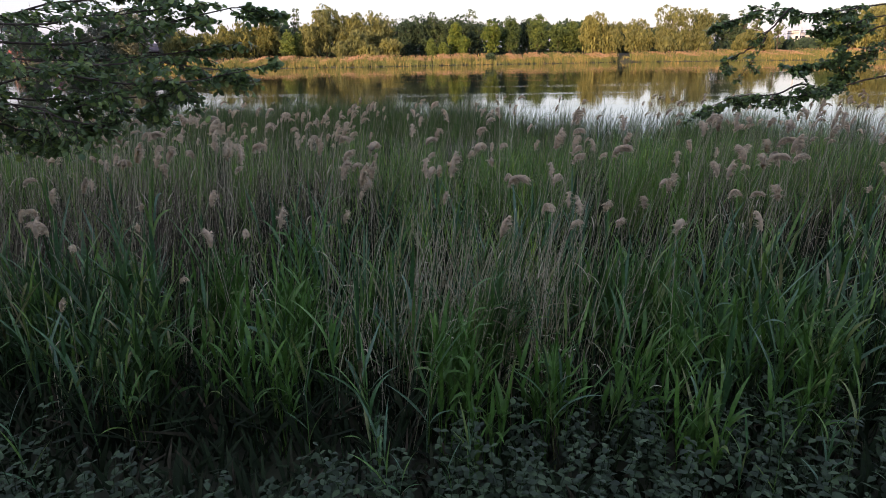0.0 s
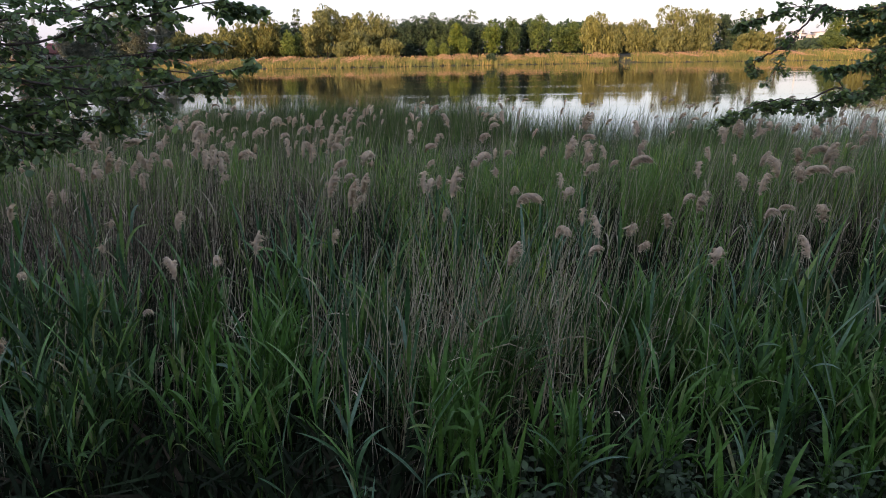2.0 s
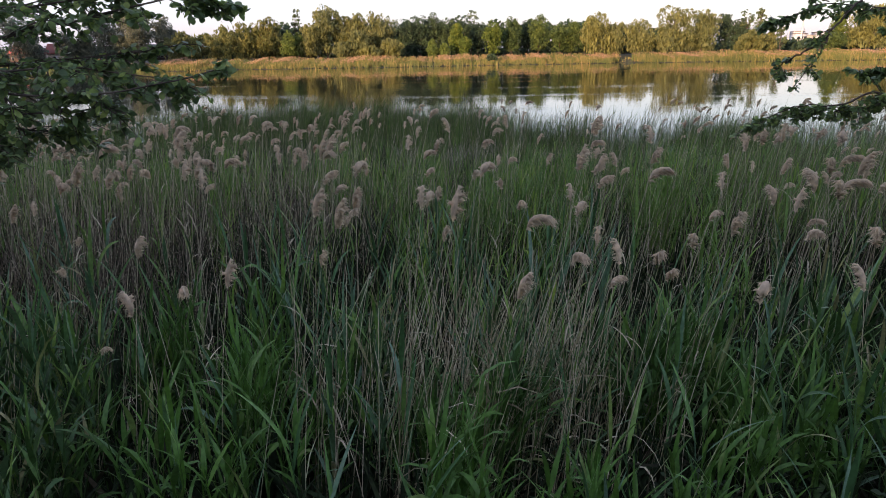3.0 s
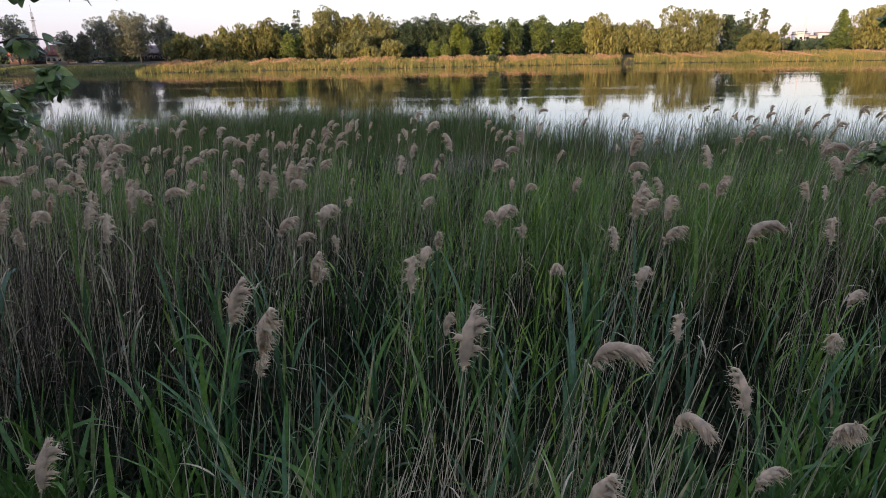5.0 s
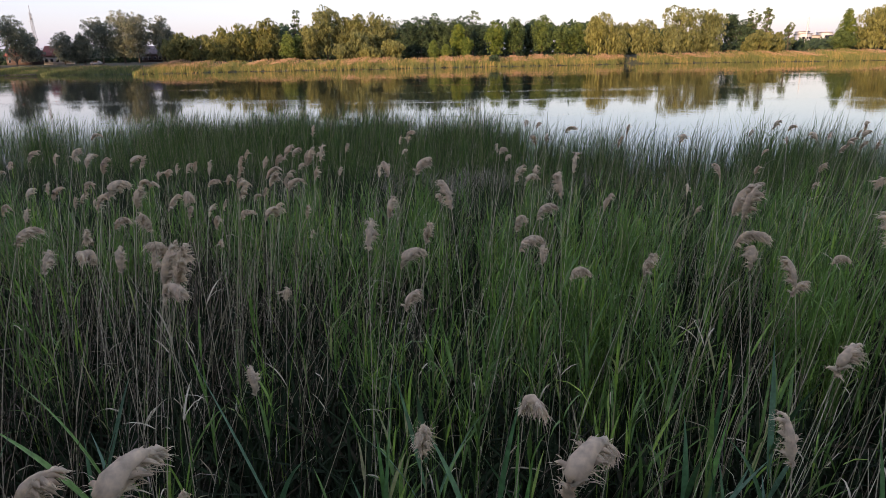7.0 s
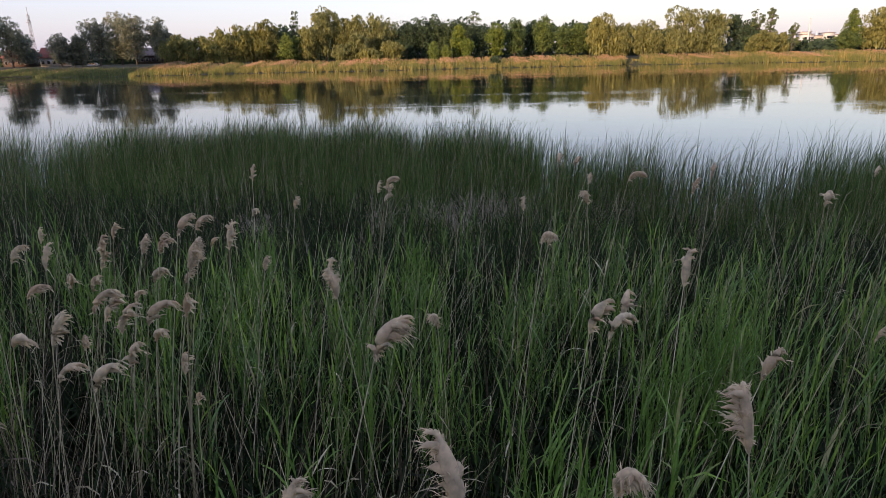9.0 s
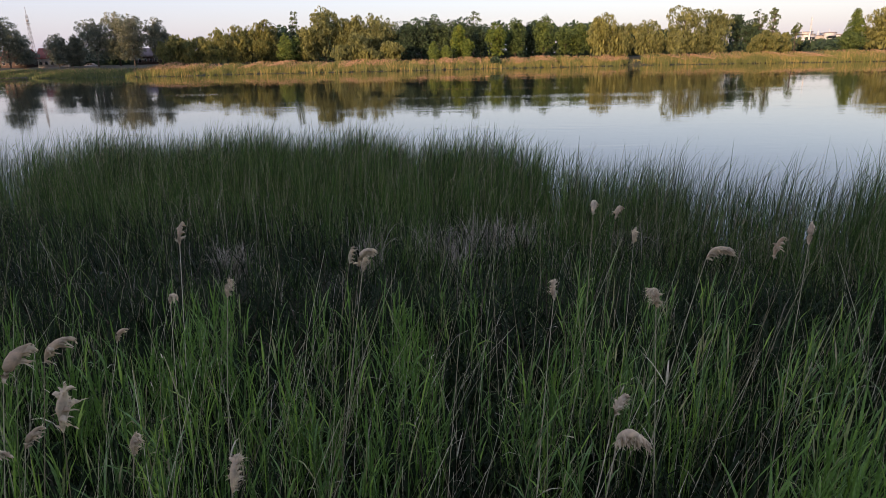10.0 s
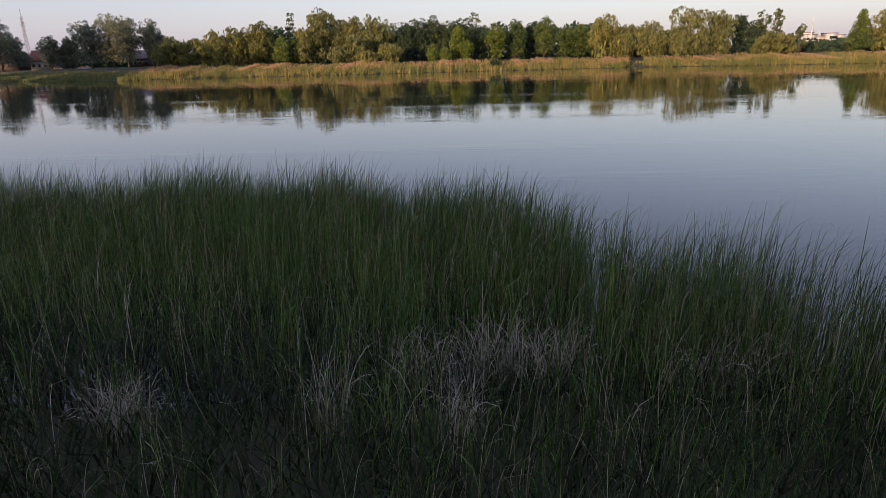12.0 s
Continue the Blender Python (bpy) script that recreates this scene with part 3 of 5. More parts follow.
# ---------------------------------------------------------------- buildings and small things on the far bank
def house(x, y, wdt, dpt, wall_h, roof_h, wall_mat, roof_mat, label, turn=0.0):
    z = float(ground_z(np.array(x), np.array(y)))
    base = new("house")
    base.location, base.rotation_euler = (x, y, z), (0, 0, turn)
    p = Pile()
    p.box((-wdt / 2, -dpt / 2, -0.3), (wdt / 2, dpt / 2, wall_h))
    part("wall", p, wall_mat, base)
    p = Pile()
    e = 0.5
    lo, hi = wall_h - 0.15, wall_h + roof_h
    a = np.array([[-wdt / 2 - e, -dpt / 2 - e, lo], [wdt / 2 + e, -dpt / 2 - e, lo], [wdt / 2 + e, 0, hi], [-wdt / 2 - e, 0, hi],
                  [-wdt / 2 - e, dpt / 2 + e, lo], [wdt / 2 + e, dpt / 2 + e, lo]])
    v = np.concatenate([a, a + np.array([0, 0, 0.25])])
    q = np.array([[0, 3, 2, 1], [3, 4, 5, 2], [6, 7, 8, 9], [9, 8, 11, 10], [0, 1, 7, 6], [4, 10, 11, 5], [1, 2, 8, 7], [2, 5, 11, 8], [0, 6, 9, 3], [3, 9, 10, 4]])
    p.add(v, q)
    roof = part("roof", p, roof_mat, base)
    for sx in (-1, 1):
        g = Pile()
        xx = sx * wdt / 2
        g.add(np.array([[xx, -dpt / 2, wall_h], [xx, dpt / 2, wall_h], [xx, 0.2, hi - 0.05], [xx, -0.2, hi - 0.05]]), np.array([[0, 1, 2, 3]]))
        part("gable", g, wall_mat, base)
    ch = Pile()
    ch.box((wdt * 0.2, 0.2, hi - 0.9), (wdt * 0.2 + 0.6, 0.8, hi + 0.7))
    part("chimney", ch, BRICK, roof)
    for i in range(4):
        cx = -wdt / 2 + wdt * (i + 0.5) / 4
        fr = Pile()
        fr.box((cx - 0.65, -dpt / 2 - 0.06, 0.9), (cx + 0.65, -dpt / 2 + 0.05, 2.3))
        win = part("window", fr, CAR_PAINT, base)
        gl = Pile()
        gl.box((cx - 0.55, -dpt / 2 - 0.08, 1.0), (cx + 0.55, -dpt / 2 - 0.062, 2.2))
        part("pane", gl, GLASS, win)
    tagged(base, label, "house")


house(-164.5, 279, 9, 8, 3.4, 4.0, PLASTER, ROOF_TILE, "white house with a red tiled roof among trees", 0.1)
house(-182, 284, 12, 8, 3.6, 3.6, BRICK, ROOF_TILE, "brick house with a red tiled roof behind trees", -0.1)
house(-127, 288, 9, 8, 3.2, 3.2, BRICK, ROOF_GREY, "dark brick house with a grey-brown roof", 0.05)


def lattice_mast(x, y, h, bw):
    z = float(ground_z(np.array(x), np.array(y)))
    base = new("lattice_mast")
    base.location = (x, y, z)
    levels = 14
    s = np.linspace(0, 1, levels)
    half = bw / 2 * (1 - s) + 0.45 * s
    cor = np.array([[-1, -1], [1, -1], [1, 1], [-1, 1]])
    for cx, cy in cor:
        p = Pile()
        path = np.stack([cx * half, cy * half, s * h], -1)
        p.tubes(path[None], np.full((1, levels), 0.08), sides=5)
        part("leg", p, STEEL, base)
    p = Pile()
    seg = []
    for i in range(levels - 1):
        for j in range(4):
            a, b3 = cor[j], cor[(j + 1) % 4]
            seg.append([[*(a * half[i]), s[i] * h], [*(b3 * half[i + 1]), s[i + 1] * h]])
            seg.append([[*(b3 * half[i]), s[i] * h], [*(a * half[i + 1]), s[i + 1] * h]])
    seg = np.array(seg, float)
    p.tubes(seg, np.full(seg.shape[:2], 0.035), sides=4)
    part("bracing", p, STEEL, base)
    p = Pile()
    p.box((-1.2, -1.2, h * 0.83), (1.2, 1.2, h * 0.83 + 0.2))
    p.box((-0.5, -0.5, h * 0.86), (0.5, 0.5, h * 0.89))
    part("platform", p, STEEL, base)
    p = Pile()
    p.tubes(np.array([[[0, 0, h * 0.98], [0, 0, h * 1.14]]]), np.full((1, 2), 0.12), sides=6)
    part("antenna", p, STEEL, base)
    tagged(base, "tall pale steel lattice mast beyond the houses", "mast")


lattice_mast(-262, 420, 30.5, 1.9)


def works():
    """Pale works buildings far off, with a stack."""
    base = new("factory_building")
    base.location = (302, 520, 4.2)
    for i, (x0, x1, y0, h, m) in enumerate([(-15, -7, 0, 10.8, PALE), (-6, 3, 4, 9.6, PLASTER), (2, 8, -2, 11.6, PALE), (10, 17, 2, 10.2, PALE), (-8, -2, 13, 12.8, PALE)]):
        p = Pile()
        p.box((x0, y0, -0.5), (x1, y0 + 12, h))
        blk = part("wall", p, m, base)
        p = Pile()
        p.box((x0 - 0.3, y0 - 0.3, h), (x1 + 0.3, y0 + 12.3, h + 0.5))
        part("roof", p, ROOF_GREY, base)
        for j in range(3):
            cx = x0 + (x1 - x0) * (j + 0.5) / 3
            g = Pile()
            g.box((cx - 1.1, y0 - 0.08, h - 4), (cx + 1.1, y0 + 0.05, h - 2))
            part("window", g, GLASS, blk)
    for x0, h in ((-13, 13.5), (-9, 14.5), (-1, 15.5), (4, 14), (7, 13), (13, 15)):
        p = Pile()
        p.tubes(np.array([[[x0, 16, 0], [x0, 16, h * 0.6], [x0, 16, h]]]), np.array([[0.4, 0.36, 0.3]]), sides=8)
        part("vent_stack", p, PALE, base)
    tagged(base, "pale factory buildings far beyond the trees", "building")
    st = new("chimney_stack")
    st.location = (287.5, 515, 4.2)
    p = Pile()
    p.tubes(np.array([[[0, 0, -0.5], [0, 0, 12], [0, 0, 23]]]), np.array([[0.55, 0.45, 0.36]]), sides=10)
    part("shaft", p, PALE, st)
    p = Pile()
    p.tubes(np.array([[[0, 0, 22.4], [0, 0, 23.1]]]), np.full((1, 2), 0.5), sides=10)
    part("rim", p, PALE, st)
    tagged(st, "slim pale chimney stack by the factory", "chimney")


works()


def jetty():
    base = new("jetty")
    base.location = (-121.5, 187, 0)
    for i in range(14):
        p = Pile()
        p.box((-4 + i * 0.6, -0.9, 0.42), (-3.44 + i * 0.6, 0.9, 0.5))
        part("plank", p, TIMBER, base)
    for i in range(4):
        for yy in (-0.75, 0.75):
            p = Pile()
            p.tubes(np.array([[[-3.6 + i * 2.5, yy, -1.2], [-3.6 + i * 2.5, yy, 0.75]]]), np.full((1, 2), 0.09), sides=8)
            part("post", p, TIMBER, base)
    for yy in (-0.75, 0.75):
        p = Pile()
        p.box((-4, yy - 0.06, 0.28), (4.4, yy + 0.06, 0.418))
        part("beam", p, TIMBER, base)
    tagged(base, "weathered wooden jetty at the edge of the far reeds", "jetty")


def parked_car(x, y, turn):
    base = new("parked_car")
    base.location, base.rotation_euler = (x, y, float(ground_z(np.array(x), np.array(y)))), (0, 0, turn)
    p = Pile()
    prof = np.array([[-2.1, 0.35], [-2.1, 0.85], [-1.5, 0.95], [-0.9, 1.45], [0.9, 1.48], [1.7, 0.95], [2.15, 0.85], [2.15, 0.35]])
    v = np.concatenate([np.stack([prof[:, 0], np.full(8, yy), prof[:, 1]], -1) for yy in (-0.85, 0.85)])
    k = np.arange(8)
    k2 = (k + 1) % 8
    q = np.stack([k, k2, k2 + 8, k + 8], -1)
    caps = np.array([[0, 1, 6, 7], [1, 2, 5, 6], [2, 3, 4, 5], [8, 15, 14, 9], [9, 14, 13, 10], [10, 13, 12, 11]])
    p.add(v, np.concatenate([q, caps]))
    body = part("body", p, CAR_PAINT, base)
    for yy in (-0.86, 0.86):
        for x0, x1 in ((-1.15, -0.05), (0.05, 1.2)):
            p = Pile()
            p.add(np.array([[x0, yy, 0.98], [x1, yy, 0.98], [min(x1, 0.85), yy, 1.38], [max(x0, -0.8), yy, 1.38]]), np.array([[0, 1, 2, 3]]))
            part("window", p, GLASS, body)
        for xx in (-1.3, 1.35):
            p = Pile()
            p.tubes(np.array([[[xx, yy - 0.1, 0.31], [xx, yy + 0.1, 0.31]]]), np.full((1, 2), 0.31), sides=14)
            part("wheel", p, GLASS, base)
    tagged(base, "pale grey car parked under the trees by the houses", "car", "cars by the houses")


parked_car(-151, 263, 0.1)
parked_car(-138, 259, -0.05)
jetty()
tree("d", 16.4, 208, 3.6, 3.4, "dark leafy bush standing in the far reeds", count=900, leaf=0.2, name="bush", seed=77)

# ---------------------------------------------------------------- near reed bed
WIND = 0.25            # azimuth the wind blows to, radians from +x


def scatter(n, y0, y1, spread=3.0, slope=0.76):
    """Points in the wedge that the bank's bed fills, thinning towards its sides."""
    y = RNG.uniform(y0, y1, n * 2)
    x = RNG.uniform(-1, 1, n * 2) * (spread + slope * y1)
    keep = np.abs(x) < spread + slope * y
    return x[keep][:n], y[keep][:n]


def clumped(x, y, share, spread):
    """Draws points together into clumps: each point goes to one of share * n chosen ones. Also gives each point's clump."""
    n = len(x)
    m = max(int(n * share), 1)
    cell = 1.2
    order = np.lexsort((x + RNG.normal(size=n) * 0.2, np.floor(y / cell)))
    heads = np.sort(RNG.choice(n, m, replace=False))
    near_head = heads[np.clip(np.searchsorted(heads, np.arange(n)), 0, m - 1)]
    cx, cy = x[order][near_head], y[order][near_head]
    cy = np.where(np.abs(cy - y[order]) < 1.3, cy, y[order])
    cx = np.where(np.abs(cx - x[order]) < 1.0, cx, x[order])
    return cx + RNG.normal(size=n) * spread, cy + RNG.normal(size=n) * spread, near_head


def shoots(pile, x, y, top, leaves=7, mat=0, wide=0.026, k=5, steep=0.0, reach=1.0):
    """Green reed shoots: a stem and leaves that arch away from it."""
    n = len(x)
    z = ground_z(x, y)
    h = np.maximum(top - z, 0.5) * RNG.uniform(0.72, 1.1, n)
    base = np.stack([x, y, z - 0.02], -1)
    az = RNG.uniform(0, 2 * np.pi, n)
    stem = arc(base, az, np.pi / 2 - np.abs(RNG.normal(size=n)) * 0.07, RNG.uniform(0, 0.18, n), h * 0.86, k=4)
    pile.ribbons(stem, np.tile(np.array([[0.009, 0.008, 0.007, 0.004]]), (n, 1)), across(RNG.uniform(-0.8, 0.8, n) + np.pi / 2, np.zeros(n)), mat)
    for j in range(leaves):
        f = 0.3 + 0.36 * steep + (0.7 - 0.36 * steep) * (j + RNG.uniform(0, 0.8, n)) / leaves
        f = np.clip(f, 0.2, 1.0)
        i0 = np.clip((f * 3).astype(int), 0, 2)
        fr = (f * 3 - i0)[:, None]
        idx = np.arange(n)
        p0 = stem[idx, i0] * (1 - fr) + stem[idx, i0 + 1] * fr
        a = az + j * np.pi + RNG.normal(size=n) * 0.7
        a = np.where(RNG.uniform(size=n) < 0.25, WIND + RNG.normal(size=n) * 0.7, a)
        e0 = np.radians(RNG.uniform(45 + 30 * steep, 87 + 2 * steep, n)) + (f - 0.6) * 0.3 * (1 - steep)
        bend = np.radians(RNG.gamma(2.0, 28.0 - 11 * steep, n)) * np.where(f > 0.85, 0.5, 1.0)
        bend = np.minimum(bend, 2.4)
        ln = reach * RNG.uniform(0.22, 0.46, n) * np.clip(h / 1.3, 0.65, 1.1)
        blade = arc(p0, a, e0, bend, ln, k=k)
        wd = wide * RNG.uniform(0.6, 1.2, n)[:, None] * np.array([[0.45, 1.0, 0.9, 0.55, 0.04] if k == 5 else [0.5, 1.0, 0.75, 0.04]])
        pile.ribbons(blade, wd, across(a, RNG.normal(size=n) * 0.5), mat)


def green_top(x, y):
    return 2.08 + 0.14 * np.exp(-((y - 9.8) / 1.4) ** 2) + 0.12 * np.sin(x * 0.9 + 1) * np.cos(y * 0.8) + 0.06 * np.sin(x * 2.7) - np.where(y > 11, (y - 11) * 0.06, 0) - np.where(y < 3.4, (3.4 - y) * 0.3, 0) - 0.12 * np.exp(-((y - 6.7) / 1.3) ** 2)


def bed(name, n, y0, y1, leaves, k, label, wide=0.026, steep=0.0, mat=REED, reach=1.0):
    p = Pile()
    x, y = scatter(n, y0, y1)
    front = y < 3.3 - 0.15 * x
    rusty = (x < -0.8) & (x > -7.5) & (y > 5.2) & (y < 11.5)
    gap = ((x > 3.4) & (y > 5.5) & (y < 9)) | ((x > 1.0) & (y > 5.0) & (y < 7.8))
    hole = np.sin(x * 2.3 + 1.3 * np.sin(y * 1.1)) * np.sin(y * 2.0 + 1.7 * np.sin(x * 0.9)) + 0.4 * np.sin(x * 5.1 + y * 3.3) < -0.12
    keep = (RNG.uniform(size=len(x)) > np.where(front, 0.8, np.where(hole & (y > 5), 0.72, 0.0))) & (RNG.uniform(size=len(x)) > np.where(rusty, 0.8, np.where(gap, 0.45, np.interp(y, [9.5, 12, 14, 15.6], [0.0, 0.05, 0.35, 0.85]))))
    x, y = x[keep], y[keep]
    x, y, head = clumped(x, y, 0.12, 0.09)
    tall = 0.13 * np.random.default_rng(5).normal(size=len(x))[head]
    shoots(p, x, y, green_top(x, y) + tall, leaves, k=k, wide=wide, steep=steep, reach=reach)
    tagged(part(name, p, mat), label, "reeds", kind="stuff")


bed("reed_bed", 1750, 2.9, 5.4, 7, 5, "dense green reeds with long arching leaves on the bank", 0.028, 0.35)
bed("reed_bed", 900, 5.4, 8.5, 5, 5, "thin green reeds between dead stems", 0.022, 0.6, REED_WATER, 0.85)
bed("reed_bed", 12000, 8.5, 15.8, 6, 4, "dense pale green reeds standing in shallow water", 0.015, 0.6, REED_WATER, 0.75)


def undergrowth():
    """Short blades and stems low in the bed, near-black in place of shade there."""
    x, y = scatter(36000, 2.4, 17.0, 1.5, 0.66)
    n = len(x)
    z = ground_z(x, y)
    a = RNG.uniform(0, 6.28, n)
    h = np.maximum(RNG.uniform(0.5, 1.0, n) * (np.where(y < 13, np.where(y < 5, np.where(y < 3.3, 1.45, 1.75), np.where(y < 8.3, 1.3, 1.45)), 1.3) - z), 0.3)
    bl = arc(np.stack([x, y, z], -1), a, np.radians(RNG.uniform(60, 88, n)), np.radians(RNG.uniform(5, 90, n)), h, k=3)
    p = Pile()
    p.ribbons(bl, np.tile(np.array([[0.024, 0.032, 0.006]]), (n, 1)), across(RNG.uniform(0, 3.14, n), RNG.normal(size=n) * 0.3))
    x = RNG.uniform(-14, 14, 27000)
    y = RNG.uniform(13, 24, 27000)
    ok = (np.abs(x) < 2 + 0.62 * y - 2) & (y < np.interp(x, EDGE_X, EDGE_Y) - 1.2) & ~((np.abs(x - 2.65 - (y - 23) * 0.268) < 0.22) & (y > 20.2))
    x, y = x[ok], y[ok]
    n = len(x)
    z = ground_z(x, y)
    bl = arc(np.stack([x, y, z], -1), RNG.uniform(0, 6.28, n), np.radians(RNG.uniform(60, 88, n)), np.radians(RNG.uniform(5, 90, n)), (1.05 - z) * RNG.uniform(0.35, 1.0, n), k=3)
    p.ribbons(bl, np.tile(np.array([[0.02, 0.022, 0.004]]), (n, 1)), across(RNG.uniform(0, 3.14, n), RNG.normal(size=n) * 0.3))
    tagged(part("undergrowth", p, UNDER_SHADE), "near-black low blades standing in for shade under the reeds", "undergrowth", kind="stuff")


undergrowth()


def dry_stems(n, cx, cy, sx, sy, top, mat, label, square=False, lean=0.12):
    if square:
        x, y = scatter(n, cy, sy)
    else:
        x, y = cx + RNG.normal(size=n) * sx, cy + RNG.normal(size=n) * sy
    ok = (y > 3.2) & (y < 15) & ~((x < 0.2) & (x > -3.2) & (y > 5.2) & (y < 9.2) & (RNG.uniform(size=len(x)) < 0.6))
    x, y = x[ok], y[ok]
    n = len(x)
    z = ground_z(x, y)
    h = (top - z) * RNG.uniform(0.6, 1.03, n)
    az = np.where(RNG.uniform(size=n) < 0.6, WIND, RNG.uniform(0, 6.28, n))
    path = arc(np.stack([x, y, z], -1), az, np.pi / 2 - np.abs(RNG.normal(size=n)) * lean, RNG.uniform(0, 0.4, n), h, k=4)
    q = Pile()
    q.ribbons(path, np.tile(np.array([[0.0054, 0.005, 0.0045, 0.0028]]), (n, 1)), across(RNG.uniform(-0.8, 0.8, n) + np.pi / 2, np.zeros(n)))
    # a few withered leaves
    m = n // 2
    f = RNG.uniform(0.3, 0.9, m)[:, None]
    p0 = path[:m, 0] * (1 - f) + path[:m, 2] * f
    a = RNG.uniform(0, 6.28, m)
    bl = arc(p0, a, np.radians(RNG.uniform(20, 80, m)), np.radians(RNG.uniform(30, 150, m)), RNG.uniform(0.15, 0.35, m), k=4)
    q.ribbons(bl, np.tile(np.array([[0.008, 0.011, 0.007, 0.001]]), (m, 1)), across(a, RNG.normal(size=m) * 0.6))
    tagged(part("dry_reed_stems", q, mat), label, "reeds", kind="stuff")


dry_stems(1350, 0, 7.0, 0, 14.5, 2.45, DRY, "straw-coloured dead reed stems among the green", square=True, lean=0.17)
dry_stems(1150, -4.4, 7.2, 1.8, 1.4, 2.45, RUST, "thick patch of rusty brown dead reed stems", lean=0.24)
dry_stems(420, 0, 5.0, 0, 9.0, 2.35, DRY, "pale dead reed stems standing close together", square=True, lean=0.2)
dry_stems(330, 0.1, 4.4, 0.5, 0.45, 2.5, DRY, "clump of straw-coloured dead reed stems")
dry_stems(90, 1.0, 4.5, 0.35, 0.4, 2.45, DRY, "small clump of straw-coloured dead reed stems")
dry_stems(70, -2.2, 4.6, 0.7, 0.4, 2.3, DRY, "few straw-coloured dead reed stems")
dry_stems(1700, 0, 9.2, 0, 14.6, 1.95, DRY, "crooked dead reed stems with curled leaves", square=True, lean=0.3)
dry_stems(650, -3.6, 9.6, 1.7, 1.1, 2.3, RUST, "patch of brown dead stems among thin reeds", lean=0.24)
dry_stems(900, 7.0, 10.0, 2.5, 1.5, 2.45, RUST, "patch of brown dead reed stems")


# ---------------------------------------------------------------- plumes
def plume_strands(pile, tip, azim, size, strands, mat=0, rng=RNG, wide=0.006, tufts=10):
    """Feathery heads at tips (N, 3): a nodding axis thick with fluff, soft tufts that hang to its lee side, and a fringe of fine strands."""
    n = len(tip)
    axis = arc(tip, azim, np.radians(rng.uniform(66, 92, n)), rng.uniform(0.1, 2.0, n), size, k=7, power=1.3)
    fat = rng.uniform(0.75, 1.25, (n, 1))
    pile.tubes(axis, size[:, None] * fat * np.array([[0.014, 0.065, 0.105, 0.12, 0.11, 0.075, 0.02]]) * rng.uniform(0.85, 1.15, (n, 7)), mat, sides=6)
    m = n * tufts
    u = (np.arange(tufts)[None] + rng.uniform(0.1, 0.9, (n, tufts))) / tufts
    i0 = np.minimum((u * 6).astype(int), 5)
    fr = (u * 6 - i0)[..., None]
    idx = np.arange(n)[:, None]
    start = (axis[idx, i0] * (1 - fr) + axis[idx, i0 + 1] * fr).reshape(-1, 3)
    along = unit(axis[idx, i0 + 1] - axis[idx, i0]).reshape(-1, 3)
    u = u.ravel()
    big = np.repeat(size, tufts)
    lee = np.repeat(azim, tufts) + rng.normal(size=m) * 1.1
    lean = np.stack([np.cos(lee), np.sin(lee), np.zeros(m)], -1)
    out = unit(along * 0.7 + lean * rng.uniform(0.1, 0.6, m)[:, None] + np.array([0, 0, -0.12]) + rng.normal(size=(m, 3)) * 0.1)
    ln = big * (0.3 * np.sin(np.pi * np.clip(0.12 + 0.76 * u, 0, 1)) + 0.08) * rng.uniform(0.7, 1.3, m)
    t = np.linspace(0, 1, 4)
    core = start[:, None] + out[:, None] * (ln[:, None] * t)[..., None] + np.array([0, 0, -0.6]) * (ln[:, None] * t ** 2)[..., None]
    pile.tubes(core, ln[:, None] * np.array([[0.12, 0.19, 0.13, 0.02]]) * rng.uniform(0.7, 1.2, (m, 4)), mat, sides=4)
    # strands fray from the tufts, combed the same way
    per = max(strands // tufts, 1)
    q = m * per
    who = np.repeat(np.arange(m), per)
    f = rng.uniform(0.0, 0.95, q) * 3
    j0 = f.astype(int)
    fr = (f - j0)[:, None]
    off = unit(rng.normal(size=(q, 3)))
    st0 = core[who, j0] * (1 - fr) + core[who, j0 + 1] * fr + off * (ln[who] * 0.12)[:, None]
    dr = unit(out[who] + off * 0.4 + rng.normal(size=(q, 3)) * 0.25 + np.array([0, 0, -0.4]))
    sl = ln[who] * rng.uniform(0.25, 0.6, q)
    t = np.array([0.0, 0.5, 1.0])
    st = st0[:, None] + dr[:, None] * (sl[:, None] * t)[..., None] + np.array([0, 0, -0.35]) * (sl[:, None] * t ** 2)[..., None]
    wd = wide * rng.uniform(0.6, 1.5, q)[:, None] * np.array([[0.9, 1.1, 0.3]])
    pile.ribbons(st, wd, unit(np.cross(dr, rng.normal(size=(q, 3)))), mat)


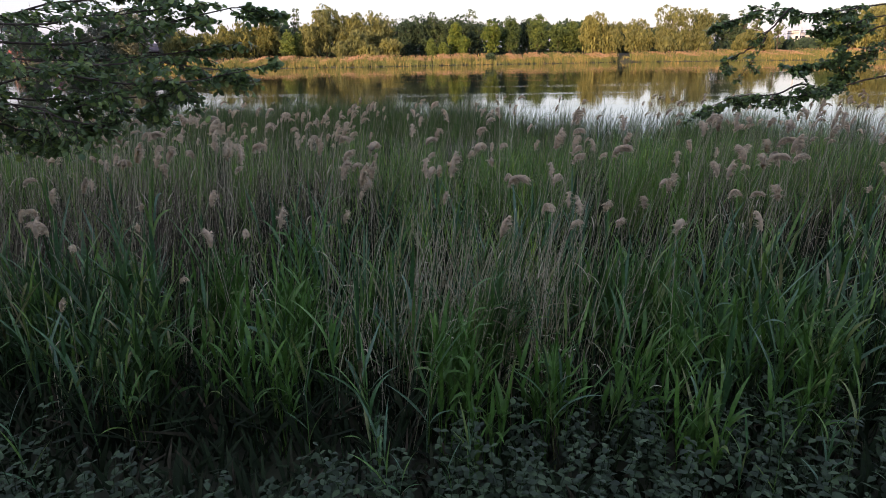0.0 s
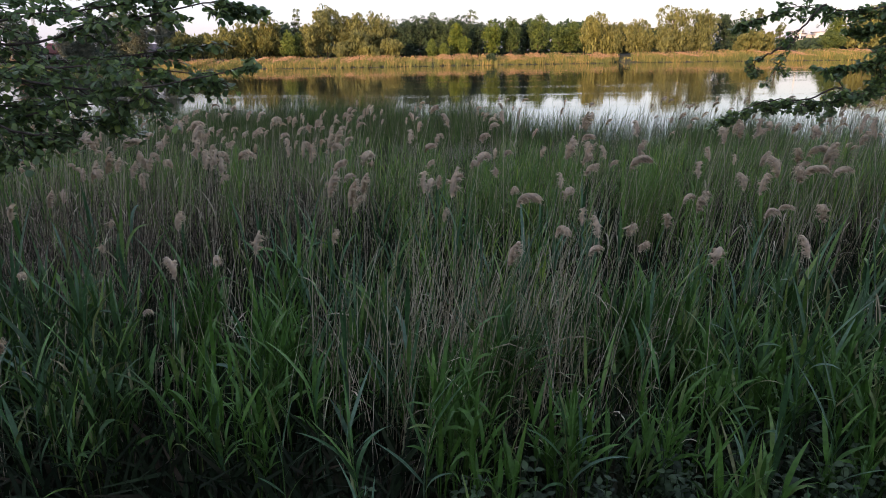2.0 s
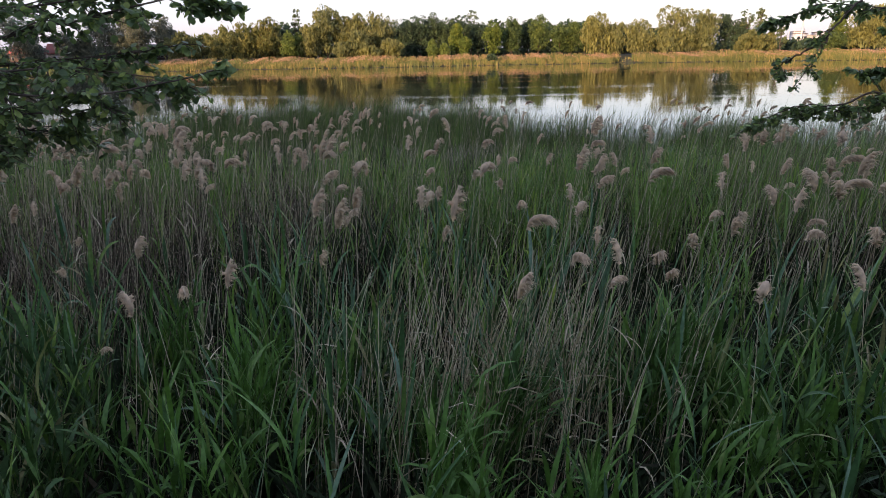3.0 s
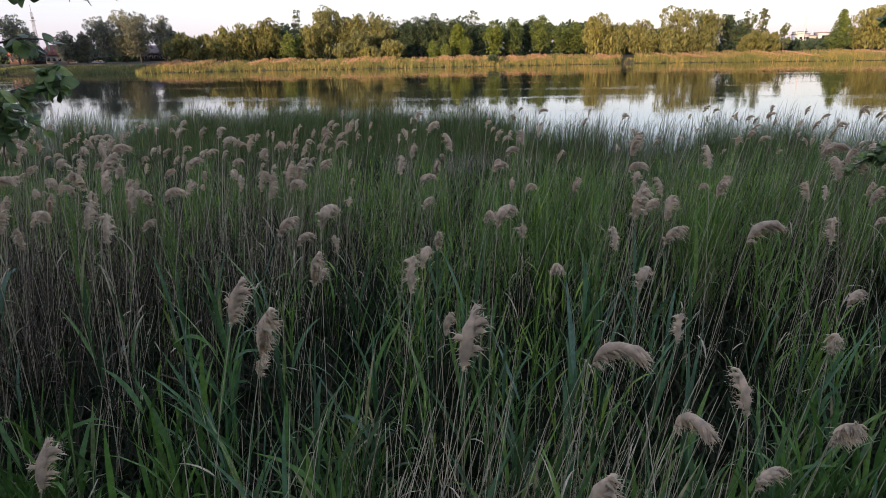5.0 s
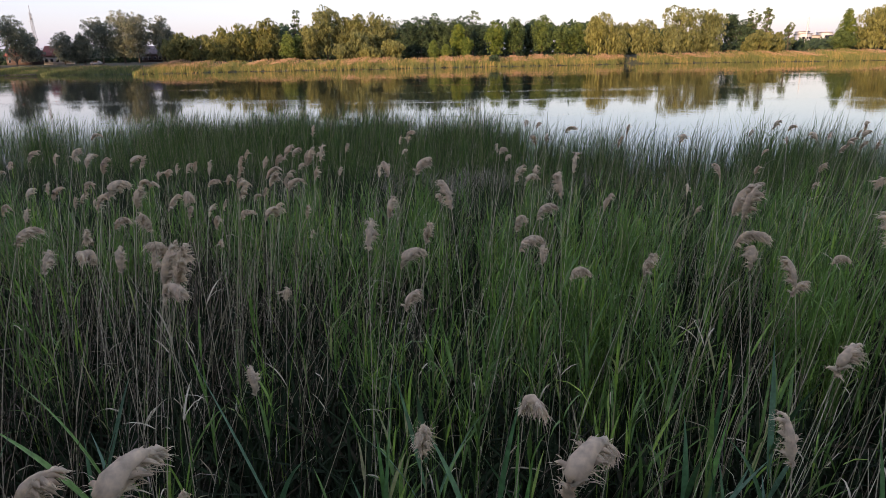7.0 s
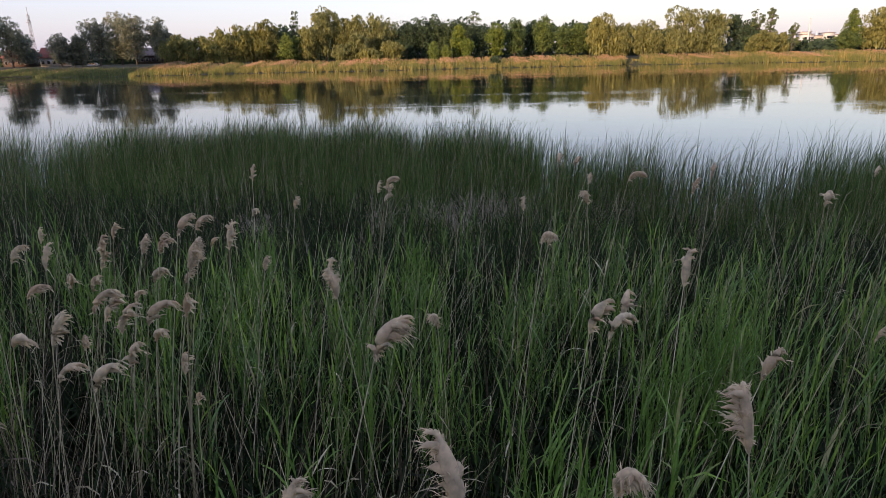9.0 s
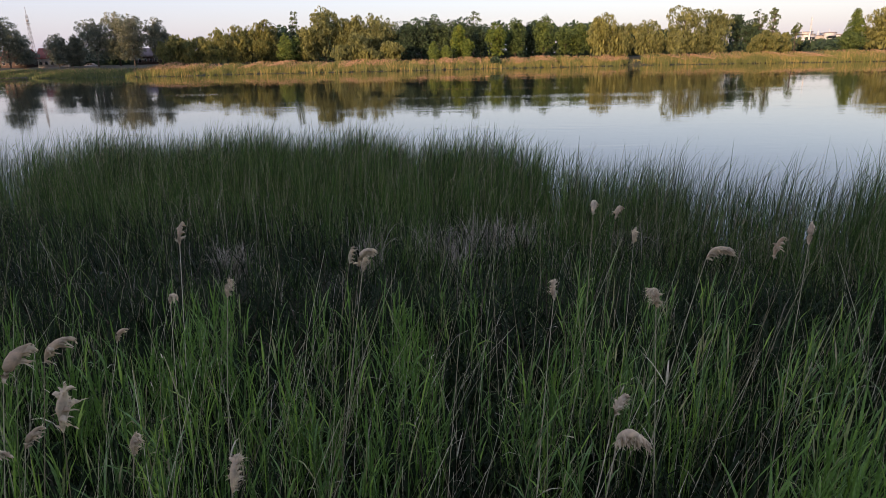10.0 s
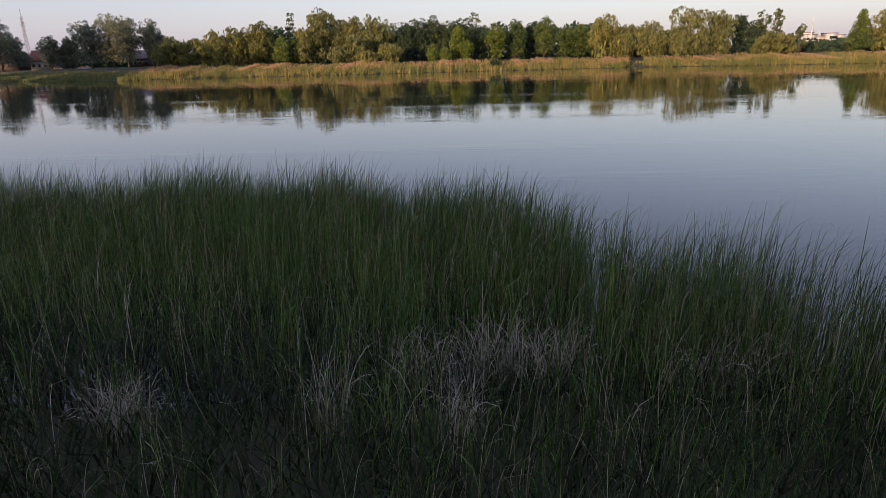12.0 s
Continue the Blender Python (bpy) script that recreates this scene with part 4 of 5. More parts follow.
def plumed_reed(seed, height):
    """One dead reed: a thin stem, a feathery head and a couple of withered leaves. Its foot is at 0."""
    rng = np.random.default_rng(seed)
    base = new("plumed_reed")
    az = np.array([WIND + rng.normal() * 1.2])
    stem = arc(np.zeros((1, 3)), az, np.array([1.53 - abs(rng.normal()) * 0.05]), np.array([rng.uniform(0.05, 0.25)]), np.array([height]), k=7)
    p = Pile()
    p.tubes(stem, np.linspace(0.0036, 0.0018, 7)[None], sides=5)
    part("stem", p, DRY, base)
    p = Pile()
    size = np.array([rng.uniform(0.14, 0.235)])
    plume_strands(p, stem[:, -1], az + rng.normal() * 0.5, size, 340, rng=rng, wide=0.0024, tufts=34)
    part("plume", p, PLUME, base)
    for i in range(int(rng.integers(1, 3))):
        p = Pile()
        f = rng.uniform(0.4, 0.85)
        k0 = int(f * 6)
        a = rng.uniform(0, 6.28, 1)
        bl = arc(stem[:, k0], a, np.array([rng.uniform(0.6, 1.3)]), np.array([rng.uniform(0.6, 2.2)]), np.array([rng.uniform(0.15, 0.3)]), k=5)
        p.ribbons(bl, np.array([[0.006, 0.012, 0.01, 0.006, 0.001]]), across(a, rng.normal(size=1) * 0.5))
        part("leaf", p, DRY, base)
    tagged(base, "dead reed with a feathery pinkish-beige plume", "reed", "plumed reeds in the bed")
    return base, stem[0, -1]


STALKS = [plumed_reed(900 + i, 2.2) for i in range(14)]
TIPS = [tip for _, tip in STALKS]
SPOTS = [(0.47, 8.20, 2.55), (1.56, 5.58, 2.65), (-0.77, 4.64, 2.66), (-0.60, 4.42, 2.65), (1.12, 4.10, 2.52), (0.59, 10.81, 2.69), (0.10, 8.79, 2.65),
         (-0.15, 9.34, 2.78), (1.45, 3.63, 2.48), (1.65, 4.38, 2.58), (-1.60, 4.11, 2.59), (-0.14, 5.14, 2.57), (-1.50, 3.78, 2.40), (2.42, 4.30, 2.53),
         (0.87, 4.01, 2.42), (0.47, 4.30, 2.66), (1.16, 6.13, 2.66), (-1.20, 10.52, 2.67), (-2.22, 6.35, 2.82), (0.31, 6.72, 2.47), (2.34, 7.89, 2.60),
         (1.29, 5.98, 2.52), (-0.12, 5.98, 2.39), (-1.17, 12.57, 2.47), (-0.41, 12.79, 2.54), (0.71, 12.52, 2.44), (1.51, 13.67, 2.41), (1.11, 12.01, 2.61),
         (0.68, 11.14, 2.57), (1.54, 12.49, 2.68), (-1.85, 11.34, 2.50), (-1.29, 10.85, 2.61)]
MORE_SPOTS = [(0.55, 6.54, 2.41), (0.63, 5.88, 2.38), (1.22, 6.70, 2.25), (1.49, 6.96, 2.44), (1.05, 5.65, 2.37), (1.30, 8.55, 2.26), (-1.02, 11.13, 2.45),
              (-0.59, 10.90, 2.47), (-0.44, 10.33, 2.58), (0.02, 10.71, 2.25), (1.90, 5.24, 2.43), (0.71, 4.21, 2.49), (0.06, 4.06, 2.78), (-0.66, 5.53, 2.48),
              (-2.57, 4.98, 2.18), (-2.70, 4.28, 2.23), (1.02, 4.37, 2.42), (-3.35, 10.53, 2.75), (-3.32, 8.77, 2.66), (-0.04, 6.80, 2.24), (-0.94, 6.81, 2.0),
              (3.19, 7.79, 2.32), (-0.93, 7.72, 1.95), (1.71, 5.03, 2.30), (-0.96, 6.45, 2.40), (3.27, 6.33, 2.07)]


def plume_field():
    n = 2000
    x, y = scatter(n, 3.3, 14.0)
    dens = np.interp(y, [3.3, 4.5, 8, 10, 12, 14], [0.26, 0.36, 0.26, 0.16, 0.1, 0.04])
    dens = np.where((np.abs(x) < 2.4) & (y < 8), dens * 0.42, dens)
    dens = np.where((x < -1.6) & (x > -8) & (y > 7.8) & (y < 12.0), 1.0, dens)
    dens = np.where((x > 4.0) & (y > 8) & (y < 13), 0.6, dens)
    ok = RNG.uniform(size=len(x)) < dens
    # they stand in loose groups
    x, y = x[ok], y[ok]
    x, y, _ = clumped(x, y, 0.4, 0.16)
    return x, y


fx, fy = plume_field()
fz = 2.66 - 0.62 * RNG.uniform(size=len(fx)) ** 1.9 - np.where((fx < -1) & (fy < 6), 0.18, 0)
rank = np.argsort(np.where(np.abs(fx) < 1.2 + fy * 0.72, fy, 99))
near = np.zeros(len(fx), bool)
near[rank[:236]] = True
spots = SPOTS + MORE_SPOTS + [(a, b4, c4) for a, b4, c4 in zip(fx[near], fy[near], fz[near])]
for i, (x, y, z) in enumerate(spots):
    src = STALKS[i % len(STALKS)][0]
    tip = TIPS[i % len(STALKS)]
    g = float(ground_z(np.array(x), np.array(y)))
    k = (z + 0.02 - g) / tip[2]
    thin = 1.0 - 0.42 * min(max((y - 8.0) / 3.0, 0.0), 1.0)
    yaw = RNG.normal() * 0.35
    cs, sn = math.cos(yaw), math.sin(yaw)
    dx, dy = k * (tip[0] * cs - tip[1] * sn), k * (tip[0] * sn + tip[1] * cs)
    m = pose(x - dx, y - dy, g, 0, 0, math.degrees(yaw))
    if i < len(STALKS):
        src.matrix_basis = m
        ob = src
    else:
        ob = copy_thing(src, m)
    ob.scale = (k, k, k)
    for child in ob.children:
        if child.name.startswith("plume"):
            top = Vector(tip)
            child.matrix_basis = Matrix.Translation(top * (1 - thin)) @ Matrix.Scale(thin, 4)

p = Pile()
x, y, z = fx[~near], fy[~near], fz[~near]
n = len(x)
g = ground_z(x, y)
az = WIND + RNG.normal(size=n) * 0.8
stem = arc(np.stack([x, y, g], -1), az, 1.53 - np.abs(RNG.normal(size=n)) * 0.05, RNG.uniform(0.05, 0.25, n), z - g, k=4)
p.ribbons(stem, np.tile(np.array([[0.007, 0.006, 0.005, 0.004]]), (n, 1)), across(RNG.uniform(-0.6, 0.6, n) + np.pi / 2, np.zeros(n)), 0)
plume_strands(p, stem[:, -1], az, RNG.uniform(0.11, 0.19, n), 36, mat=1, wide=0.005, tufts=12)
tagged(part("plumed_reed_bed", p, [DRY, PLUME]), "many dead reeds with pale feathery plumes", "reeds", kind="stuff")


# ---------------------------------------------------------------- cattails
def cattails():
    n = 34000
    y = RNG.uniform(12.6, 30, n * 2)
    x = RNG.uniform(-24, 24, n * 2)
    rim = RNG.uniform(size=n * 2) < 0.3
    y = np.where(rim, np.interp(x, EDGE_X, EDGE_Y) - np.abs(RNG.normal(size=n * 2)) * 1.6, y)
    edge = np.interp(x, EDGE_X, EDGE_Y) + 0.35 * np.sin(x * 1.9) + 0.25 * np.sin(x * 4.3 + 1) + RNG.normal(size=n * 2) * 0.25
    ok = (y < edge) & (np.abs(x) < 4 + 0.8 * y)
    slot = (np.abs(x - 2.65 - (y - 23) * 0.268 - 0.12 * np.sin(y * 2.3)) < 0.17) & (y > 21.5)
    ok &= ~(slot & (RNG.uniform(size=n * 2) < 0.6))
    thin = np.interp(edge - y, [0, 3, 5, 8, 13], [1.0, 1.0, 0.75, 0.55, 0.6]) * np.where(np.abs(x) > 11, 0.35, 1.0) * np.where((x < -0.8) & (edge - y > 6.5), 0.5, 1.0)
    ok &= RNG.uniform(size=n * 2) < thin
    bare = (((x + 3.65) / 0.45) ** 2 + ((y - 19.1) / 0.8) ** 2 < 1) | (((x - 0.9) / 1.0) ** 2 + ((y - 20.0) / 0.6) ** 2 < 1) | (((x - 3.6) / 0.6) ** 2 + ((y - 19.8) / 0.6) ** 2 < 1)
    ok &= ~(bare & (RNG.uniform(size=n * 2) < 0.9))
    x, y, edge = x[ok][:28000], y[ok][:28000], edge[ok][:28000]
    n = len(x)
    x2, y2, head = clumped(x, y, 0.3, 0.17)
    inside = (y2 < np.interp(x2, EDGE_X, EDGE_Y) + 0.9) & ~((np.abs(x2 - 2.65 - (y2 - 23) * 0.268 - 0.12 * np.sin(y2 * 2.3)) < 0.13) & (y2 > 21.5) & (RNG.uniform(size=n) < 0.6))
    x, y, edge, head = x2[inside], y2[inside], np.interp(x2, EDGE_X, EDGE_Y)[inside], head[inside]
    n = len(x)
    tall = 1 + 0.1 * np.clip(np.random.default_rng(6).normal(size=len(x2))[head], -2, 1.6)
    top = np.interp(x, [-15, -9, -5, -2, 1.8, 3.2, 5, 9], [1.95, 1.95, 2.14, 2.24, 2.12, 1.98, 2.25, 2.1]) + 0.06 * np.sin(x * 1.1) + 0.08 * np.sin(x * 1.7 + y * 0.7)
    within = (edge - y) * np.where(x > 2.9, 2.1, 1.0)
    top *= (np.interp(within, [0, 2.5, 5.5, 9], [0.98, 0.9, 0.66, 0.54]) + np.where(x < -5, 0.08, 0)) * tall
    p = Pile()
    for j in range(3):
        a = RNG.uniform(0, 6.28, n)
        base = np.stack([x + np.cos(a) * 0.03, y + np.sin(a) * 0.03, ground_z(x, y)], -1)
        inner = np.interp(within, [1.5, 4.5], [0.0, 1.0])
        u = RNG.uniform(size=n)
        h = (top - ground_z(x, y)) * np.where((x < 2.5) & (inner < 0.6), 0.5 + 0.46 * u ** 0.8, np.where(inner < 0.6, 0.44 + 0.56 * u, 0.38 + 0.68 * u ** 1.35))
        az = np.where(RNG.uniform(size=n) < 0.75 - 0.4 * inner, WIND + RNG.normal(size=n) * 0.6, a)
        # straight up, with a short tip blown over
        lean = 0.05 + RNG.normal(size=n) * (0.07 + 0.12 * inner)
        tip = np.where(RNG.uniform(size=n) < 0.68, RNG.uniform(0.5, 2.2, n) * (1 + 0.35 * inner), np.abs(RNG.normal(size=n)) * 0.25)
        out = np.stack([np.cos(az), np.sin(az), np.zeros(n)], -1)
        frac = np.array([0.0, 0.45, 0.76, 0.89, 1.0])
        bl = np.empty((n, 5, 3))
        bl[:, 0] = base
        for i, turn in enumerate((0.0, 0.08, 0.55, 1.0)):
            ang = lean + tip * turn
            step = (h * (frac[i + 1] - frac[i]))[:, None]
            bl[:, i + 1] = bl[:, i] + step * (out * np.sin(ang)[:, None] + np.array([0, 0, 1.0]) * np.cos(ang)[:, None])
        wd = (RNG.uniform(0.0048, 0.0105, n) * (1 - 0.25 * inner) * np.where(x > 2.9, 0.82, 1.0))[:, None] * np.array([[1.0, 1.0, 1.0, 0.75, 0.1]])
        old = RNG.uniform(size=n) < np.interp(within, [1.5, 4.5], [0.1, 0.75])
        face = across(RNG.uniform(-0.9, 0.9, n) + np.pi / 2, np.zeros(n))
        p.ribbons(bl[~old], wd[~old], face[~old], 0)
        p.ribbons(bl[old], wd[old], face[old], 1)
    tagged(part("cattail_bed", p, [CATTAIL, CATTAIL_OLD]), "dark green cattails standing in shallow water", "cattails", kind="stuff")


cattails()


def dead_mat(cx, cy, rx, ry, z, n, label):
    """Flattened pale dead leaves between the cattails."""
    a, r2 = RNG.uniform(0, 6.28, n), np.sqrt(RNG.uniform(0, 1, n))
    x, y = cx + rx * r2 * np.cos(a), cy + ry * r2 * np.sin(a)
    zz = ground_z(x, y)
    az = RNG.uniform(0, 6.28, n)
    h = (z - zz) * RNG.uniform(0.7, 1.15, n)
    bl = arc(np.stack([x, y, zz], -1), az, np.radians(RNG.uniform(76, 90, n)), np.radians(RNG.gamma(2.0, 45.0, n).clip(10, 190)), h * 1.15, k=7, power=2.4)
    p = Pile()
    p.ribbons(bl, np.tile(np.array([[0.007, 0.007, 0.007, 0.007, 0.006, 0.005, 0.002]]), (n, 1)), across(az, RNG.normal(size=n) * 0.5))
    tagged(part("dead_cattail_tussock", p, STRAW), label, "dead leaves", kind="stuff")


dead_mat(-3.65, 19.4, 0.34, 0.2, 0.75, 170, "pale flattened tuft of dead cattail leaves")
dead_mat(1.2, 20.6, 0.85, 0.3, 0.78, 330, "wide mat of grey dead cattail leaves")
dead_mat(-0.2, 20.5, 0.5, 0.2, 0.75, 110, "thin edge of a mat of dead cattail leaves")
dead_mat(3.6, 20.2, 0.6, 0.25, 0.8, 130, "grey tuft of dead cattail leaves")
dead_mat(-1.2, 19.3, 0.22, 0.2, 1.05, 50, "thin upright tuft of dead cattail leaves")
dead_mat(0.3, 19.2, 0.22, 0.2, 0.85, 70, "small tuft of dead cattail leaves")
p = Pile()
x, y = scatter(1700, 13, 23)
n = len(x)
zz = ground_z(x, y)
az = RNG.uniform(0, 6.28, n)
bl = arc(np.stack([x, y, zz], -1), az, np.radians(RNG.uniform(70, 90, n)), np.radians(RNG.uniform(5, 110, n)), (1.35 - zz) * RNG.uniform(0.4, 1.05, n), k=6, power=4.0)
p.ribbons(bl, np.tile(np.array([[0.006, 0.006, 0.006, 0.006, 0.005, 0.002]]), (n, 1)), across(az, RNG.normal(size=n) * 0.5))
tagged(part("dead_cattail_leaves", p, STRAW), "scattered dead grey cattail leaves", "dead leaves", kind="stuff")


# ---------------------------------------------------------------- nettles at the foot of the bank
def nettles():
    n = 1300
    x = RNG.uniform(-4.5, 4.8, n)
    y = RNG.uniform(0.6, 4.0, n)
    ok = y < 3.1 + 0.5 * np.sin(x * 1.3) + np.where(x > 1, 0.5, 0)
    x, y = x[ok], y[ok]
    n = len(x)
    z = ground_z(x, y)
    h = RNG.uniform(0.25, 0.55, n)
    az = RNG.uniform(0, 6.28, n)
    stem = arc(np.stack([x, y, z], -1), az, 1.57 - np.abs(RNG.normal(size=n)) * 0.12, RNG.uniform(0, 0.3, n), h, k=4)
    p = Pile()
    p.ribbons(stem, np.tile(np.array([[0.006, 0.005, 0.004, 0.003]]), (n, 1)), across(RNG.uniform(-0.8, 0.8, n) + np.pi / 2, np.zeros(n)))
    for lev in range(6):
        f = 0.35 + 0.65 * lev / 5
        i0 = min(int(f * 3), 2)
        fr = f * 3 - i0
        p0 = stem[:, i0] * (1 - fr) + stem[:, i0 + 1] * fr
        for side2 in (0, np.pi):
            a = az + lev * np.pi / 2 + side2 + RNG.normal(size=n) * 0.2
            ln = RNG.uniform(0.045, 0.085, n) * (1.15 - 0.5 * f)
            bl = arc(p0, a, np.radians(RNG.uniform(0, 40, n)), np.radians(RNG.uniform(20, 80, n)), ln, k=5)
            p.ribbons(bl, ln[:, None] * np.array([[0.12, 0.6, 0.55, 0.3, 0.02]]), across(a, RNG.normal(size=n) * 0.25))
    tagged(part("nettle_patch", p, NETTLE), "low dark nettles along the foot of the reeds", "nettles", kind="stuff")


nettles()


def nettle_plant(seed):
    rng = np.random.default_rng(seed)
    base = new("nettle")
    h = np.array([rng.uniform(0.42, 0.6)])
    az = rng.uniform(0, 6.28, 1)
    stem = arc(np.zeros((1, 3)), az, np.array([1.5]), rng.uniform(0, 0.3, 1), h, k=6)
    p = Pile()
    p.tubes(stem, np.linspace(0.004, 0.0015, 6)[None], sides=5)
    part("stem", p, NETTLE, base)
    for lev in range(6):
        f = 0.3 + 0.7 * lev / 5
        i0 = min(int(f * 5), 4)
        p0 = stem[:, i0] + (stem[:, i0 + 1] - stem[:, i0]) * (f * 5 - i0)
        for turn in (0, np.pi):
            a = az + lev * np.pi / 2 + turn + rng.normal(size=1) * 0.25
            ln = rng.uniform(0.055, 0.09, 1) * (1.2 - 0.55 * f)
            bl = arc(p0, a, np.radians(rng.uniform(5, 45, 1)), np.radians(rng.uniform(30, 90, 1)), ln, k=6)
            p = Pile()
            p.ribbons(bl, ln[:, None] * np.array([[0.1, 0.5, 0.62, 0.5, 0.28, 0.02]]), across(a, rng.normal(size=1) * 0.25))
            part("leaf", p, NETTLE_ONE, base)
    return tagged(base, "dark green nettle with toothed drooping leaves", "nettle", "nettles at the foot of the bank")


def green_reed(seed):
    """A young reed with broad leaves. Its foot is at 0, and it is 1 m tall."""
    rng = np.random.default_rng(seed)
    base = new("green_reed")
    az = rng.uniform(0, 6.28, 1)
    stem = arc(np.zeros((1, 3)), az, np.array([1.57 - abs(rng.normal()) * 0.08]), rng.uniform(0, 0.15, 1), np.array([0.86]), k=7)
    p = Pile()
    p.tubes(stem, np.linspace(0.005, 0.002, 7)[None], sides=5)
    part("stem", p, REED_ONE, base)
    count = int(rng.integers(6, 9))
    for lev in range(count):
        f = min(0.28 + 0.72 * (lev + 0.6) / count, 0.99)
        i0 = min(int(f * 6), 5)
        p0 = stem[:, i0] + (stem[:, i0 + 1] - stem[:, i0]) * (f * 6 - i0)
        a = az + lev * np.pi + rng.normal(size=1) * 0.5
        e0 = np.radians(rng.uniform(56, 86, 1))
        bend = np.minimum(np.radians(rng.gamma(1.6, 28.0, 1)), 2.6) * (0.45 if f > 0.85 else 1.0)
        ln = rng.uniform(0.28, 0.46, 1)
        bl = arc(p0, a, e0, bend, ln, k=8)
        side = across(a, rng.normal(size=1) * 0.45)
        p = Pile()
        wd = rng.uniform(0.02, 0.032) * np.array([[0.45, 0.85, 1.0, 0.95, 0.8, 0.55, 0.28, 0.02]])
        # two halves, folded a little along the midrib
        lift = np.array([0, 0, 0.12]) * wd[..., None]
        for sg in (-1, 1):
            v = np.stack([bl, bl + sg * side[:, None] * wd[..., None] / 2 + lift], 2)
            k = np.arange(7) * 2
            p.add(v, np.stack([k, k + 1, k + 3, k + 2], -1))
        part("leaf", p, REED_ONE, base)
    return tagged(base, "green reed with broad arching leaves", "reed", "green reeds at the front of the bed")


def plant_out(kinds, spots, top):
    """Sets one plant at each spot (x, y), grown to reach the height top(x, y)."""
    for i, (x, y) in enumerate(spots):
        g = float(ground_z(np.array(x), np.array(y)))
        k = top(x, y, g)
        m = pose(x, y, g - 0.02, 0, 0, float(RNG.uniform(0, 360)))
        src = kinds[i % len(kinds)]
        if i < len(kinds):
            src.matrix_basis = m
            ob = src
        else:
            ob = copy_thing(src, m)
        ob.scale = (k, k, k) if k < 1 else (1 + (k - 1) * 0.3, 1 + (k - 1) * 0.3, k)


spots = []
while len(spots) < 150:
    x, y = RNG.uniform(-3.6, 3.8), RNG.uniform(1.5, 3.3)
    if abs(x) < 1.0 + 0.8 * y and y < 2.9 + 0.4 * math.sin(x * 1.3) + (0.4 if x > 1 else 0):
        spots.append((x, y))
plant_out([nettle_plant(1200 + i) for i in range(10)], spots, lambda x, y, g: RNG.uniform(0.8, 1.15))
spots = []
while len(spots) < 200:
    y = 2.5 + 5.0 * RNG.uniform() ** 1.5
    x = RNG.uniform(-1, 1) * (1.2 + 0.72 * y)
    if y > 3.0 - 0.15 * x or RNG.uniform() < 0.15:
        spots.append((x, y))
plant_out([green_reed(1300 + i) for i in range(14)], spots, lambda x, y, g: (2.14 - (3.4 - y) * 0.3 * (y < 3.4) - g) * RNG.uniform(0.75, 1.1))


# ---------------------------------------------------------------- overhanging alders
def along_path(path, s):
    """Points at the fractions s (0 to 1) of a line, and its direction there."""
    k = len(path)
    f = np.minimum(s * (k - 1), k - 1.001)
    i0 = f.astype(int)
    fr = (f - i0)[:, None]
    return path[i0] * (1 - fr) + path[i0 + 1] * fr, unit(path[i0 + 1] - path[i0])


